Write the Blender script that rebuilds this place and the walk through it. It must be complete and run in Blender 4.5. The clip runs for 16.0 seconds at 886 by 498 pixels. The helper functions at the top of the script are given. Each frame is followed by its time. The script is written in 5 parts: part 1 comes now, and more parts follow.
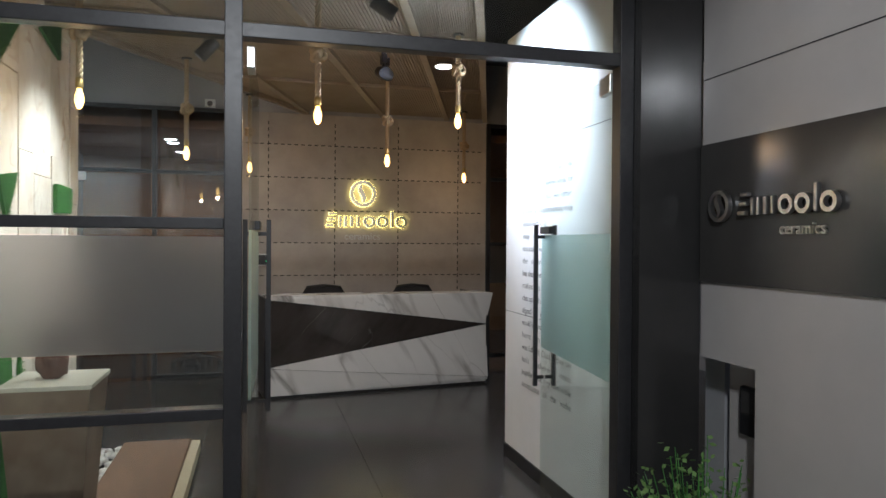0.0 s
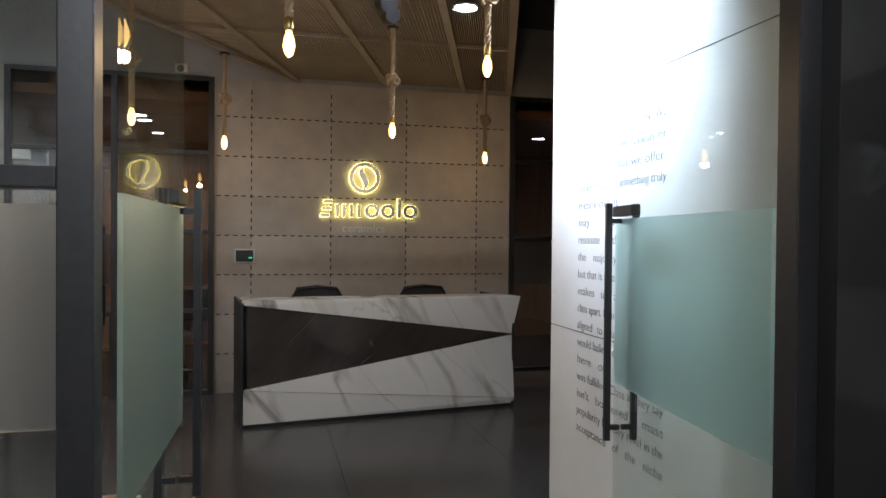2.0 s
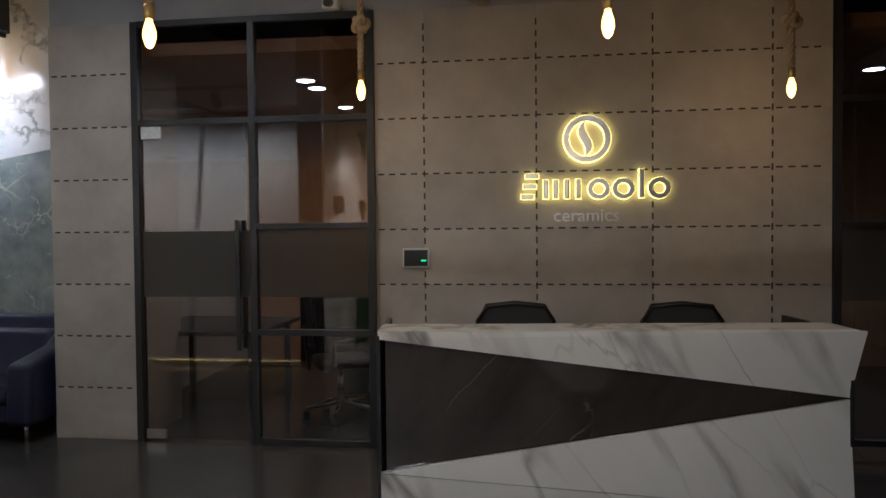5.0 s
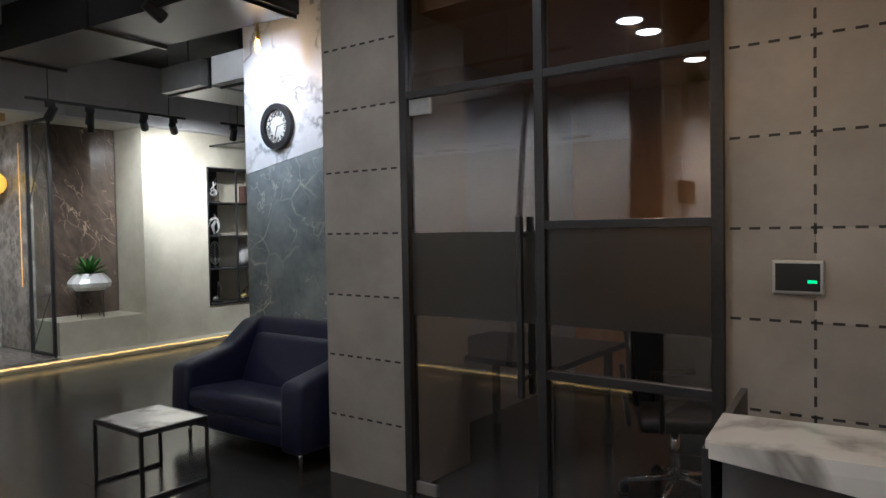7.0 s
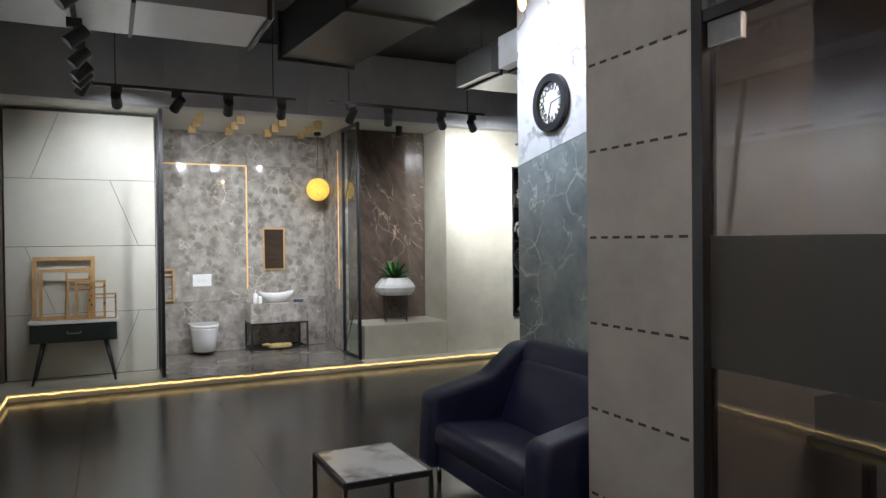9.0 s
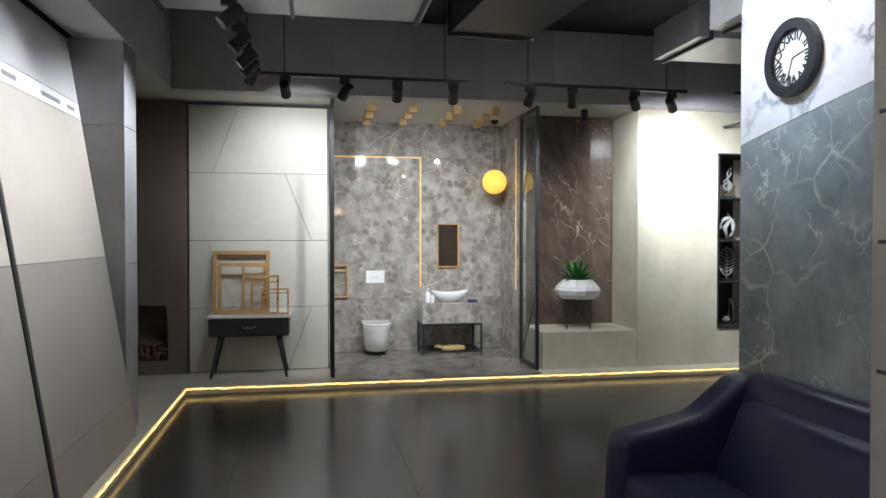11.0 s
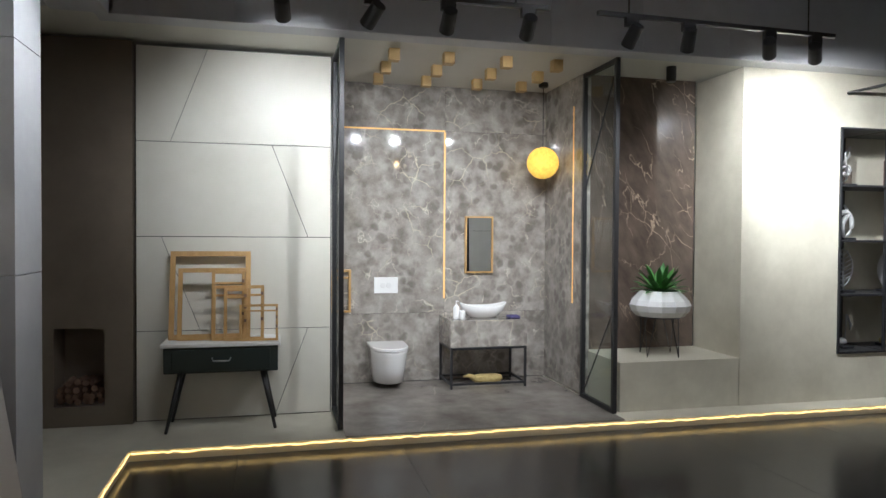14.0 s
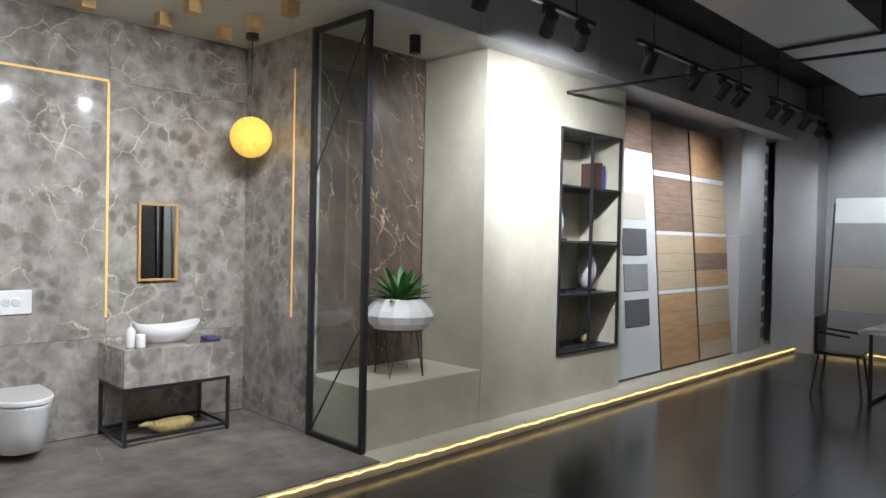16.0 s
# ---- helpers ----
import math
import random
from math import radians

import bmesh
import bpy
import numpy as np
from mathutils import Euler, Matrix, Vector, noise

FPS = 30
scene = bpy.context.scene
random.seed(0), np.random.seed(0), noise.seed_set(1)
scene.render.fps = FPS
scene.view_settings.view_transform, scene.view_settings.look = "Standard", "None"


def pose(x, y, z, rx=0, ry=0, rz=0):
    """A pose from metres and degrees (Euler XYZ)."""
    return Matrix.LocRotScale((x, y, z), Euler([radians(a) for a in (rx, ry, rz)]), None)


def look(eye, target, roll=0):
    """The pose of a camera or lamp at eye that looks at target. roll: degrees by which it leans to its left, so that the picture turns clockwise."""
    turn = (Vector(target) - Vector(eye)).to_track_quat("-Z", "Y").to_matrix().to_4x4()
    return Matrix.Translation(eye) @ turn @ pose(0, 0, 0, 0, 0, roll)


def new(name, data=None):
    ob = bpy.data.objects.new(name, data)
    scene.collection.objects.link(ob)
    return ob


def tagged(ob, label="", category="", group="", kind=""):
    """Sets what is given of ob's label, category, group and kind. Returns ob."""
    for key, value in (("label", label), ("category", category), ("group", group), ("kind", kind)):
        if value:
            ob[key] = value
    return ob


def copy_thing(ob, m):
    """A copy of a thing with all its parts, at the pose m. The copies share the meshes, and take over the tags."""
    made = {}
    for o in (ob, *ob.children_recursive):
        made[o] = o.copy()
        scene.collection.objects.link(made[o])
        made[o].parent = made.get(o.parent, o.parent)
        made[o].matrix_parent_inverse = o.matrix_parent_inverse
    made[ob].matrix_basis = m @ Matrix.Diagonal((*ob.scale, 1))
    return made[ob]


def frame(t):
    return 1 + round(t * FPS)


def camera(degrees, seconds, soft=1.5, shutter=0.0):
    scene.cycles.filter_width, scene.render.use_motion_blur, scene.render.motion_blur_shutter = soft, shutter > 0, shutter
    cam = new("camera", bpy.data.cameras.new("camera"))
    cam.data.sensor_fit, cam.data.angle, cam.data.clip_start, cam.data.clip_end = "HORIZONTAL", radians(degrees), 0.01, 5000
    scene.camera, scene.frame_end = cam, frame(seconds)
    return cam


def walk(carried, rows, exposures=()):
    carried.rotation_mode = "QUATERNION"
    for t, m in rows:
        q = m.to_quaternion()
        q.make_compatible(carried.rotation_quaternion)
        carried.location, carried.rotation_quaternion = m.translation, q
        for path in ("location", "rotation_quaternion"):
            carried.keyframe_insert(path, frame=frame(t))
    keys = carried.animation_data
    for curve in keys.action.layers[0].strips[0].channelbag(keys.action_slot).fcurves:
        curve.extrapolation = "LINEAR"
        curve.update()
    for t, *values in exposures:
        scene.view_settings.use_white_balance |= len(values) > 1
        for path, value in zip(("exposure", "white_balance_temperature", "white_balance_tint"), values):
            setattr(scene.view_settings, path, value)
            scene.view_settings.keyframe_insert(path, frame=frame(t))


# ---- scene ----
cam = camera(64.9, 16.0)
PATH = [
    (0, (0.416, 0.058, 1.646), (0.93, 1.99, 1.625), 0.4),
    (0.5, (0.45, 0.288, 1.639), (0.964, 2.22, 1.616), 0.4),
    (1, (0.511, 0.586, 1.629), (1.019, 2.52, 1.604), 0.5),
    (1.5, (0.594, 0.952, 1.626), (1.093, 2.889, 1.596), 0.4),
    (2, (0.691, 1.43, 1.595), (1.183, 3.369, 1.568), 0.5),
    (2.5, (0.855, 1.884, 1.601), (1.309, 3.832, 1.565), 0.1),
    (3, (1.007, 2.342, 1.579), (1.402, 4.303, 1.545), 0.2),
    (3.2, (1.059, 2.511, 1.57), (1.423, 4.477, 1.539), 0.1),
    (5.3, (1.311, 4.082, 1.621), (0.937, 6.046, 1.565), -0.4),
    (5.5, (1.252, 4.265, 1.634), (0.793, 6.211, 1.574), -0.3),
    (6, (1.18, 4.792, 1.606), (0.463, 6.658, 1.561), -0.5),
    (6.5, (1.116, 5.187, 1.67), (0.161, 6.943, 1.598), -1.0),
    (7, (1.041, 5.58, 1.642), (-0.155, 7.181, 1.584), -1.0),
    (7.5, (0.894, 5.943, 1.634), (-0.502, 7.373, 1.583), -0.9),
    (8, (0.693, 6.263, 1.611), (-0.873, 7.507, 1.575), -0.8),
    (8.5, (0.518, 6.559, 1.609), (-1.179, 7.617, 1.58), -0.7),
    (9, (0.293, 6.824, 1.613), (-1.512, 7.686, 1.589), -0.6),
    (9.5, (0.093, 7.049, 1.624), (-1.787, 7.731, 1.603), -0.5),
    (10, (-0.068, 7.146, 1.629), (-1.999, 7.666, 1.609), -0.5),
    (10.2, (-0.128, 7.15, 1.624), (-2.072, 7.617, 1.606), -0.5),
    (12.5, (-1.626, 7.139, 1.666), (-3.599, 7.467, 1.624), 0.2),
    (13.5, (-2.422, 6.99, 1.639), (-4.385, 7.369, 1.594), 0.4),
    (14.5, (-3.134, 6.798, 1.617), (-5.035, 7.416, 1.574), 0.4),
    (15, (-3.565, 6.801, 1.648), (-5.377, 7.646, 1.595), 0.7),
    (16, (-4.498, 6.67, 1.6), (-5.906, 8.091, 1.567), 1.2),
]
walk(cam, [(t, look(eye, target, roll)) for t, eye, target, roll in PATH], [(0.0, 0.28, 5600, 10), (3.2, 0.25, 5600, 10), (5.5, -0.05, 5600, 10), (7.0, -0.05, 5600, 10), (8.5, 0.12, 5600, 10), (12.5, 0.2, 5600, 10), (16.0, 0.2, 5600, 10)])

# ---- world and lights ----
world = bpy.data.worlds.new("night")
world.use_nodes = True
world.node_tree.nodes["Background"].inputs[0].default_value = (0.5, 0.55, 0.7, 1)
world.node_tree.nodes["Background"].inputs[1].default_value = 0.03
scene.world = world


def lamp(name, kind, at, energy, colour, target=None, size=0.05, angle=60, blend=0.5, size_y=0):
    data = bpy.data.lights.new(name, kind)
    data.energy, data.color = energy, colour
    ob = new(name, data)
    if kind == "SPOT":
        data.spot_size, data.spot_blend, data.shadow_soft_size = radians(angle), blend, size
    elif kind == "POINT":
        data.shadow_soft_size = size
    else:
        data.size = size
        if size_y:
            data.shape, data.size_y = "RECTANGLE", size_y
    ob.matrix_world = look(at, target) if target else Matrix.Translation(at)
    return ob


WARM, COOL, WHITE = (1.0, 0.62, 0.28), (0.9, 0.95, 1.0), (1.0, 0.95, 0.86)
BULBS = [(0.783, 4.573, 2.47), (1.874, 5.129, 2.58), (1.618, 6.693, 2.446), (2.814, 8.121, 2.44),
         (0.33, 7.835, 2.452), (-0.181, 6.44, 2.415), (-0.57, 4.44, 2.47), (-3.463, 9.19, 3.138)]
for b in BULBS:
    lamp("bulb_light", "POINT", (b[0], b[1], b[2] - 0.12), 4.5, WARM, size=0.03)
# spots of the reception
lamp("spot_light", "SPOT", (1.29, 4.45, 3.05), 330, COOL, (2.3, 4.45, 2.55), angle=85, blend=0.9)
lamp("spot_light", "SPOT", (-0.04, 5.33, 2.92), 160, WHITE, (-1.0, 5.3, 1.6), angle=85, blend=0.9)
lamp("spot_light", "SPOT", (0.0, 4.4, 3.0), 55, WHITE, (-1.0, 4.3, 1.5), angle=75, blend=0.9)
lamp("ceiling_down_and_fill_light", "SPOT", (2.05, 6.2, 3.18), 26, WHITE, (2.05, 6.2, 0), angle=110, blend=0.8)
lamp("spot_light", "SPOT", (1.36, 5.4, 2.93), 90, COOL, (2.27, 4.1, 1.0), angle=75, blend=0.9)
# added fill behind the camera, lifts the facade; no fixture is known there
lamp("lobby_fill", "SPOT", (0.4, -0.6, 3.2), 230, WHITE, (0.4, -0.6, 0), size=0.08, angle=176, blend=0.15)
# spots of the showroom: place of the head, point it is aimed at, energy
AIMS = [((-7.2, 6.9, 3.0), (-8.9, 7.05, 2.2), 125), ((-7.2, 7.45, 3.0), (-9.0, 6.5, 1.6), 45),
        ((-7.2, 7.95, 3.0), (-9.95, 8.1, 1.2), 210), ((-7.2, 8.5, 3.0), (-9.95, 8.9, 1.3), 210),
        ((-7.27, 9.3, 3.02), (-9.6, 8.9, 0.6), 150), ((-7.27, 9.75, 3.02), (-8.8, 10.3, 1.0), 110),
        ((-7.3, 10.45, 3.02), (-8.3, 11.25, 2.35), 260), ((-7.33, 10.88, 3.02), (-8.3, 11.75, 2.35), 260),
        ((-7.3, 11.8, 3.02), (-8.3, 12.2, 1.5), 190), ((-7.3, 13.6, 3.02), (-8.5, 14.0, 2.0), 230),
        ((-7.3, 14.9, 3.02), (-8.5, 15.2, 2.0), 230), ((-7.3, 16.1, 3.02), (-8.5, 17.2, 1.8), 90), ((-7.3, 16.35, 3.02), (-6.8, 18.0, 2.0), 190),
        ((-6.3, 6.62, 3.05), (-6.2, 5.6, 2.1), 160), ((-5.2, 6.62, 3.05), (-5.0, 5.6, 2.1), 150),
        ((-4.3, 6.62, 3.05), (-4.1, 5.6, 2.1), 150), ((-3.2, 6.62, 3.05), (-3.1, 5.6, 2.1), 150), ((-2.1, 6.62, 3.05), (-2.1, 5.6, 2.1), 150),
        ((-6.9, 6.62, 3.05), (-8.7, 5.3, 0.9), 45)]
for at, target, energy in AIMS:
    aim = (Vector(target) - Vector(at)).normalized()
    lamp("track_spot_light", "SPOT", Vector(at) + aim * 0.08, 0.7 * energy, WHITE, target, size=0.03, angle=94, blend=1.0)
lamp("spot_light", "SPOT", (-3.75, 8.6, 3.2), 90, COOL, (-3.7, 9.55, 2.7), angle=80, blend=0.9)
lamp("ceiling_down_and_fill_light", "SPOT", (-6.6, 15.5, 3.55), 60, COOL, (-6.6, 15.5, 0), angle=120, blend=0.8)
# these two are fill, added to brighten the pier and the aisle
lamp("ceiling_down_and_fill_light", "SPOT", (-1.6, 6.9, 3.85), 75, WHITE, (-1.6, 7.2, 0), angle=150, blend=0.8)
lamp("ceiling_down_and_fill_light", "SPOT", (-5.4, 9.6, 3.85), 60, WHITE, (-5.4, 9.3, 0), angle=165, blend=0.8)
# fill added to lift the black room behind the right partition
lamp("cabin_down_and_fill_light", "SPOT", (4.3, 10.4, 2.95), 45, COOL, (4.3, 10.4, 0), angle=130, blend=0.8)
for y in (10.03, 10.37, 11.42):
    lamp("cabin_down_and_fill_light", "SPOT", (-0.72, y, 2.95), 15, WARM, (-0.72, y, 0), angle=165, blend=0.8)


# ---- materials ----
def material(name, colour, rough=0.5, metal=0.0, second=None, scale=3.0, detail=6.0, bump=0.0, bump_scale=60.0, coat=0.0,
             veins=None, vein_scale=2.0, vein_width=0.03, emit=None, strength=0.0, alpha=1.0, transmission=0.0, vary=0.0, stretch=(1, 1, 1), spec=0.5, turn=(0, 0, 0), gate_low=0.42, pre=None, net=None, blobs=None):
    m = bpy.data.materials.new(name)
    m.use_nodes = True
    t = m.node_tree
    n, l = t.nodes, t.links
    p = n["Principled BSDF"]
    p.inputs["Roughness"].default_value, p.inputs["Metallic"].default_value = rough, metal
    p.inputs["Coat Weight"].default_value = coat
    p.inputs["Coat Roughness"].default_value = 0.025
    p.inputs["Transmission Weight"].default_value = transmission
    p.inputs["Specular IOR Level"].default_value = spec
    p.inputs["Alpha"].default_value = alpha
    geo = n.new("ShaderNodeNewGeometry")
    mp = n.new("ShaderNodeMapping")
    mp.inputs["Scale"].default_value = stretch
    mp.inputs["Rotation"].default_value = [radians(a) for a in turn]
    if pre:
        first = n.new("ShaderNodeMapping")
        first.inputs["Rotation"].default_value = [radians(a) for a in pre]
        l.new(geo.outputs["Position"], first.inputs["Vector"])
        l.new(first.outputs[0], mp.inputs["Vector"])
    else:
        l.new(geo.outputs["Position"], mp.inputs["Vector"])
    vec = mp.outputs[0]
    if vary:
        info = n.new("ShaderNodeObjectInfo")
        sc = n.new("ShaderNodeVectorMath")
        sc.operation = "MULTIPLY_ADD"
        l.new(info.outputs["Random"], sc.inputs[0])
        sc.inputs[1].default_value = (23.0, 17.0, 31.0)
        l.new(vec, sc.inputs[2])
        vec = sc.outputs[0]
    base = None
    if second:
        no = n.new("ShaderNodeTexNoise")
        no.inputs["Scale"].default_value, no.inputs["Detail"].default_value = scale, detail
        no.inputs["Roughness"].default_value = 0.62
        l.new(vec, no.inputs["Vector"])
        r = n.new("ShaderNodeValToRGB")
        r.color_ramp.elements[0].position, r.color_ramp.elements[1].position = 0.32, 0.68
        r.color_ramp.elements[0].color, r.color_ramp.elements[1].color = (*colour, 1), (*second, 1)
        l.new(no.outputs[0], r.inputs[0])
        base = r.outputs[0]
        rr = n.new("ShaderNodeMapRange")
        rr.inputs["To Min"].default_value, rr.inputs["To Max"].default_value = max(0.02, rough - 0.06), min(1, rough + 0.08)
        l.new(no.outputs[0], rr.inputs["Value"])
        l.new(rr.outputs[0], p.inputs["Roughness"])
    if veins:
        warp = n.new("ShaderNodeTexNoise")
        warp.inputs["Scale"].default_value, warp.inputs["Detail"].default_value = vein_scale, 5
        l.new(vec, warp.inputs["Vector"])
        ab = n.new("ShaderNodeMath")
        ab.operation = "SUBTRACT"
        l.new(warp.outputs[0], ab.inputs[0])
        ab.inputs[1].default_value = 0.5
        ab2 = n.new("ShaderNodeMath")
        ab2.operation = "ABSOLUTE"
        l.new(ab.outputs[0], ab2.inputs[0])
        r2 = n.new("ShaderNodeMapRange")
        r2.inputs["From Max"].default_value = vein_width
        r2.inputs["To Min"].default_value, r2.inputs["To Max"].default_value = 1.0, 0.0
        l.new(ab2.outputs[0], r2.inputs["Value"])
        gate = n.new("ShaderNodeTexNoise")
        gate.inputs["Scale"].default_value = vein_scale * 1.3
        l.new(vec, gate.inputs["Vector"])
        r3 = n.new("ShaderNodeMapRange")
        r3.inputs["From Min"].default_value, r3.inputs["From Max"].default_value = gate_low, gate_low + 0.2
        l.new(gate.outputs[0], r3.inputs["Value"])
        mu = n.new("ShaderNodeMath")
        mu.operation = "MULTIPLY"
        l.new(r2.outputs[0], mu.inputs[0])
        l.new(r3.outputs[0], mu.inputs[1])
        mx = n.new("ShaderNodeMix")
        mx.data_type = "RGBA"
        l.new(mu.outputs[0], mx.inputs[0])
        if base:
            l.new(base, mx.inputs[6])
        else:
            mx.inputs[6].default_value = (*colour, 1)
        mx.inputs[7].default_value = (*veins, 1)
        base = mx.outputs[2]
    def overlay(mask, colour_over, below):
        mo = n.new("ShaderNodeMix")
        mo.data_type = "RGBA"
        l.new(mask, mo.inputs[0])
        if below:
            l.new(below, mo.inputs[6])
        else:
            mo.inputs[6].default_value = (*colour, 1)
        mo.inputs[7].default_value = (*colour_over, 1)
        return mo.outputs[2]

    def warped(amount, size):
        wn, wm = n.new("ShaderNodeTexNoise"), n.new("ShaderNodeVectorMath")
        wn.inputs["Scale"].default_value, wn.inputs["Detail"].default_value = size, 5
        l.new(vec, wn.inputs["Vector"])
        wm.operation = "MULTIPLY_ADD"
        l.new(wn.outputs["Color"], wm.inputs[0])
        wm.inputs[1].default_value = (amount, amount, amount)
        l.new(vec, wm.inputs[2])
        return wm.outputs[0]

    def gated(value, low, high, top, size, gate_from):
        ra, gn, rb, mm = n.new("ShaderNodeMapRange"), n.new("ShaderNodeTexNoise"), n.new("ShaderNodeMapRange"), n.new("ShaderNodeMath")
        ra.inputs["From Min"].default_value, ra.inputs["From Max"].default_value = low, high
        ra.inputs["To Min"].default_value, ra.inputs["To Max"].default_value = top, 0.0
        l.new(value, ra.inputs["Value"])
        gn.inputs["Scale"].default_value, gn.inputs["Detail"].default_value = size, 3
        l.new(vec, gn.inputs["Vector"])
        rb.inputs["From Min"].default_value, rb.inputs["From Max"].default_value = gate_from, gate_from + 0.16
        l.new(gn.outputs[0], rb.inputs["Value"])
        mm.operation = "MULTIPLY"
        l.new(ra.outputs[0], mm.inputs[0])
        l.new(rb.outputs[0], mm.inputs[1])
        return mm.outputs[0]

    if blobs:
        tint, size, top = blobs
        vo = n.new("ShaderNodeTexVoronoi")
        vo.inputs["Scale"].default_value = size
        l.new(warped(0.12, size * 0.8), vo.inputs["Vector"])
        base = overlay(gated(vo.outputs["Distance"], 0.3, 0.5, top, size * 0.35, 0.42), tint, base)
    if net:
        tint, size, width, gate_from = net
        ve = n.new("ShaderNodeTexVoronoi")
        ve.feature = "DISTANCE_TO_EDGE"
        ve.inputs["Scale"].default_value = size
        l.new(warped(0.35 / size, size * 2.2), ve.inputs["Vector"])
        base = overlay(gated(ve.outputs["Distance"], 0.0, width, 0.9, size * 0.55, gate_from), tint, base)
    if vary and base:
        hv = n.new("ShaderNodeHueSaturation")
        mr = n.new("ShaderNodeMapRange")
        mr.inputs["To Min"].default_value, mr.inputs["To Max"].default_value = 1 - vary, 1 + vary
        l.new(info.outputs["Random"], mr.inputs["Value"])
        l.new(mr.outputs[0], hv.inputs["Value"])
        l.new(base, hv.inputs["Color"])
        base = hv.outputs[0]
    if base:
        l.new(base, p.inputs["Base Color"])
    else:
        p.inputs["Base Color"].default_value = (*colour, 1)
    if bump:
        bn = n.new("ShaderNodeTexNoise")
        bn.inputs["Scale"].default_value, bn.inputs["Detail"].default_value = bump_scale, 4
        l.new(vec, bn.inputs["Vector"])
        bu = n.new("ShaderNodeBump")
        bu.inputs["Strength"].default_value, bu.inputs["Distance"].default_value = bump, 0.01
        l.new(bn.outputs[0], bu.inputs["Height"])
        l.new(bu.outputs[0], p.inputs["Normal"])
    if emit:
        p.inputs["Emission Color"].default_value = (*emit, 1)
        p.inputs["Emission Strength"].default_value = strength
    return m


def clear_glass(name, tint=(0.93, 0.97, 0.96), rough=0.0, mix=0.03):
    m = bpy.data.materials.new(name)
    m.use_nodes = True
    t = m.node_tree
    n, l = t.nodes, t.links
    n.remove(n["Principled BSDF"])
    tr, gl, lw, mx = n.new("ShaderNodeBsdfTransparent"), n.new("ShaderNodeBsdfGlossy"), n.new("ShaderNodeLayerWeight"), n.new("ShaderNodeMixShader")
    tr.inputs[0].default_value = (*tint, 1)
    gl.inputs["Roughness"].default_value = rough
    lw.inputs["Blend"].default_value = 0.5
    pw, ad = n.new("ShaderNodeMath"), n.new("ShaderNodeMath")
    pw.operation, ad.operation = "POWER", "MULTIPLY_ADD"
    pw.inputs[1].default_value, ad.inputs[1].default_value, ad.inputs[2].default_value = 5.0, 0.4, mix
    l.new(lw.outputs["Facing"], pw.inputs[0])
    l.new(pw.outputs[0], ad.inputs[0])
    l.new(ad.outputs[0], mx.inputs[0])
    l.new(tr.outputs[0], mx.inputs[1])
    l.new(gl.outputs[0], mx.inputs[2])
    l.new(mx.outputs[0], n["Material Output"].inputs[0])
    return m


def frosted(name, colour, see=0.25):
    m = bpy.data.materials.new(name)
    m.use_nodes = True
    t = m.node_tree
    n, l = t.nodes, t.links
    p = n["Principled BSDF"]
    p.inputs["Base Color"].default_value = (*colour, 1)
    p.inputs["Roughness"].default_value = 0.45
    p.inputs["Transmission Weight"].default_value = 0.92
    p.inputs["IOR"].default_value = 1.2
    return m


FLOOR = material("floor_porcelain", (0.042, 0.04, 0.039), 0.19, second=(0.055, 0.053, 0.051), scale=1.2, detail=6, vary=0.06)
GROUT = material("grout", (0.04, 0.04, 0.04), 0.9, second=(0.06, 0.06, 0.06), scale=20)
CEMENT = material("cement_tile", (0.31, 0.28, 0.25), 0.5, second=(0.43, 0.39, 0.345), scale=1.9, detail=9, bump=0.03, vary=0.06)
CEMENTGROUT = material("cement_grout", (0.3, 0.27, 0.24), 0.8, second=(0.36, 0.32, 0.28), scale=9)
BULKHEAD = material("bulkhead_tile", (0.46, 0.46, 0.48), 0.5, second=(0.56, 0.56, 0.57), scale=1.4, bump=0.03, vary=0.04)
CONCRETE = material("concrete_tile", (0.26, 0.265, 0.28), 0.55, second=(0.36, 0.36, 0.37), scale=1.6, bump=0.05)
DARKCONC = material("dark_tile", (0.024, 0.024, 0.024), 0.16, second=(0.036, 0.035, 0.034), scale=1.8, bump=0.02)
CABINWOOD = material("cabin_veneer", (0.3, 0.15, 0.065), 0.5, second=(0.4, 0.21, 0.095), scale=3, stretch=(6, 6, 1), bump=0.03)
DASH = material("black_stitch", (0.03, 0.027, 0.025), 0.6)
BLACK = material("black_metal", (0.018, 0.018, 0.02), 0.4, second=(0.026, 0.026, 0.028), scale=40, bump=0.03)
BLACKPLASTIC = material("black_plastic", (0.012, 0.012, 0.013), 0.35)
CEIL = material("dark_ceiling", (0.03, 0.03, 0.033), 0.8, second=(0.05, 0.05, 0.052), scale=3)
WHITEWALL = material("white_paint", (0.78, 0.78, 0.77), 0.5, second=(0.82, 0.82, 0.81), scale=5, bump=0.02)
LILAC = material("lilac_tile", (0.42, 0.4, 0.385), 0.18, second=(0.47, 0.45, 0.435), scale=2, coat=0.2)
BANDGLASS = material("dark_band", (0.045, 0.043, 0.042), 0.12, second=(0.055, 0.053, 0.05), scale=3)
WHITEMARBLE = material("white_marble", (0.74, 0.74, 0.73), 0.15, second=(0.82, 0.82, 0.81), scale=1.2, pre=(0, 32, 0), stretch=(1.5, 0.9, 0.3), veins=(0.27, 0.26, 0.25), vein_scale=1.5, vein_width=0.048, gate_low=0.41, net=((0.2, 0.19, 0.18), 1.6, 0.012, 0.5), coat=0.2)
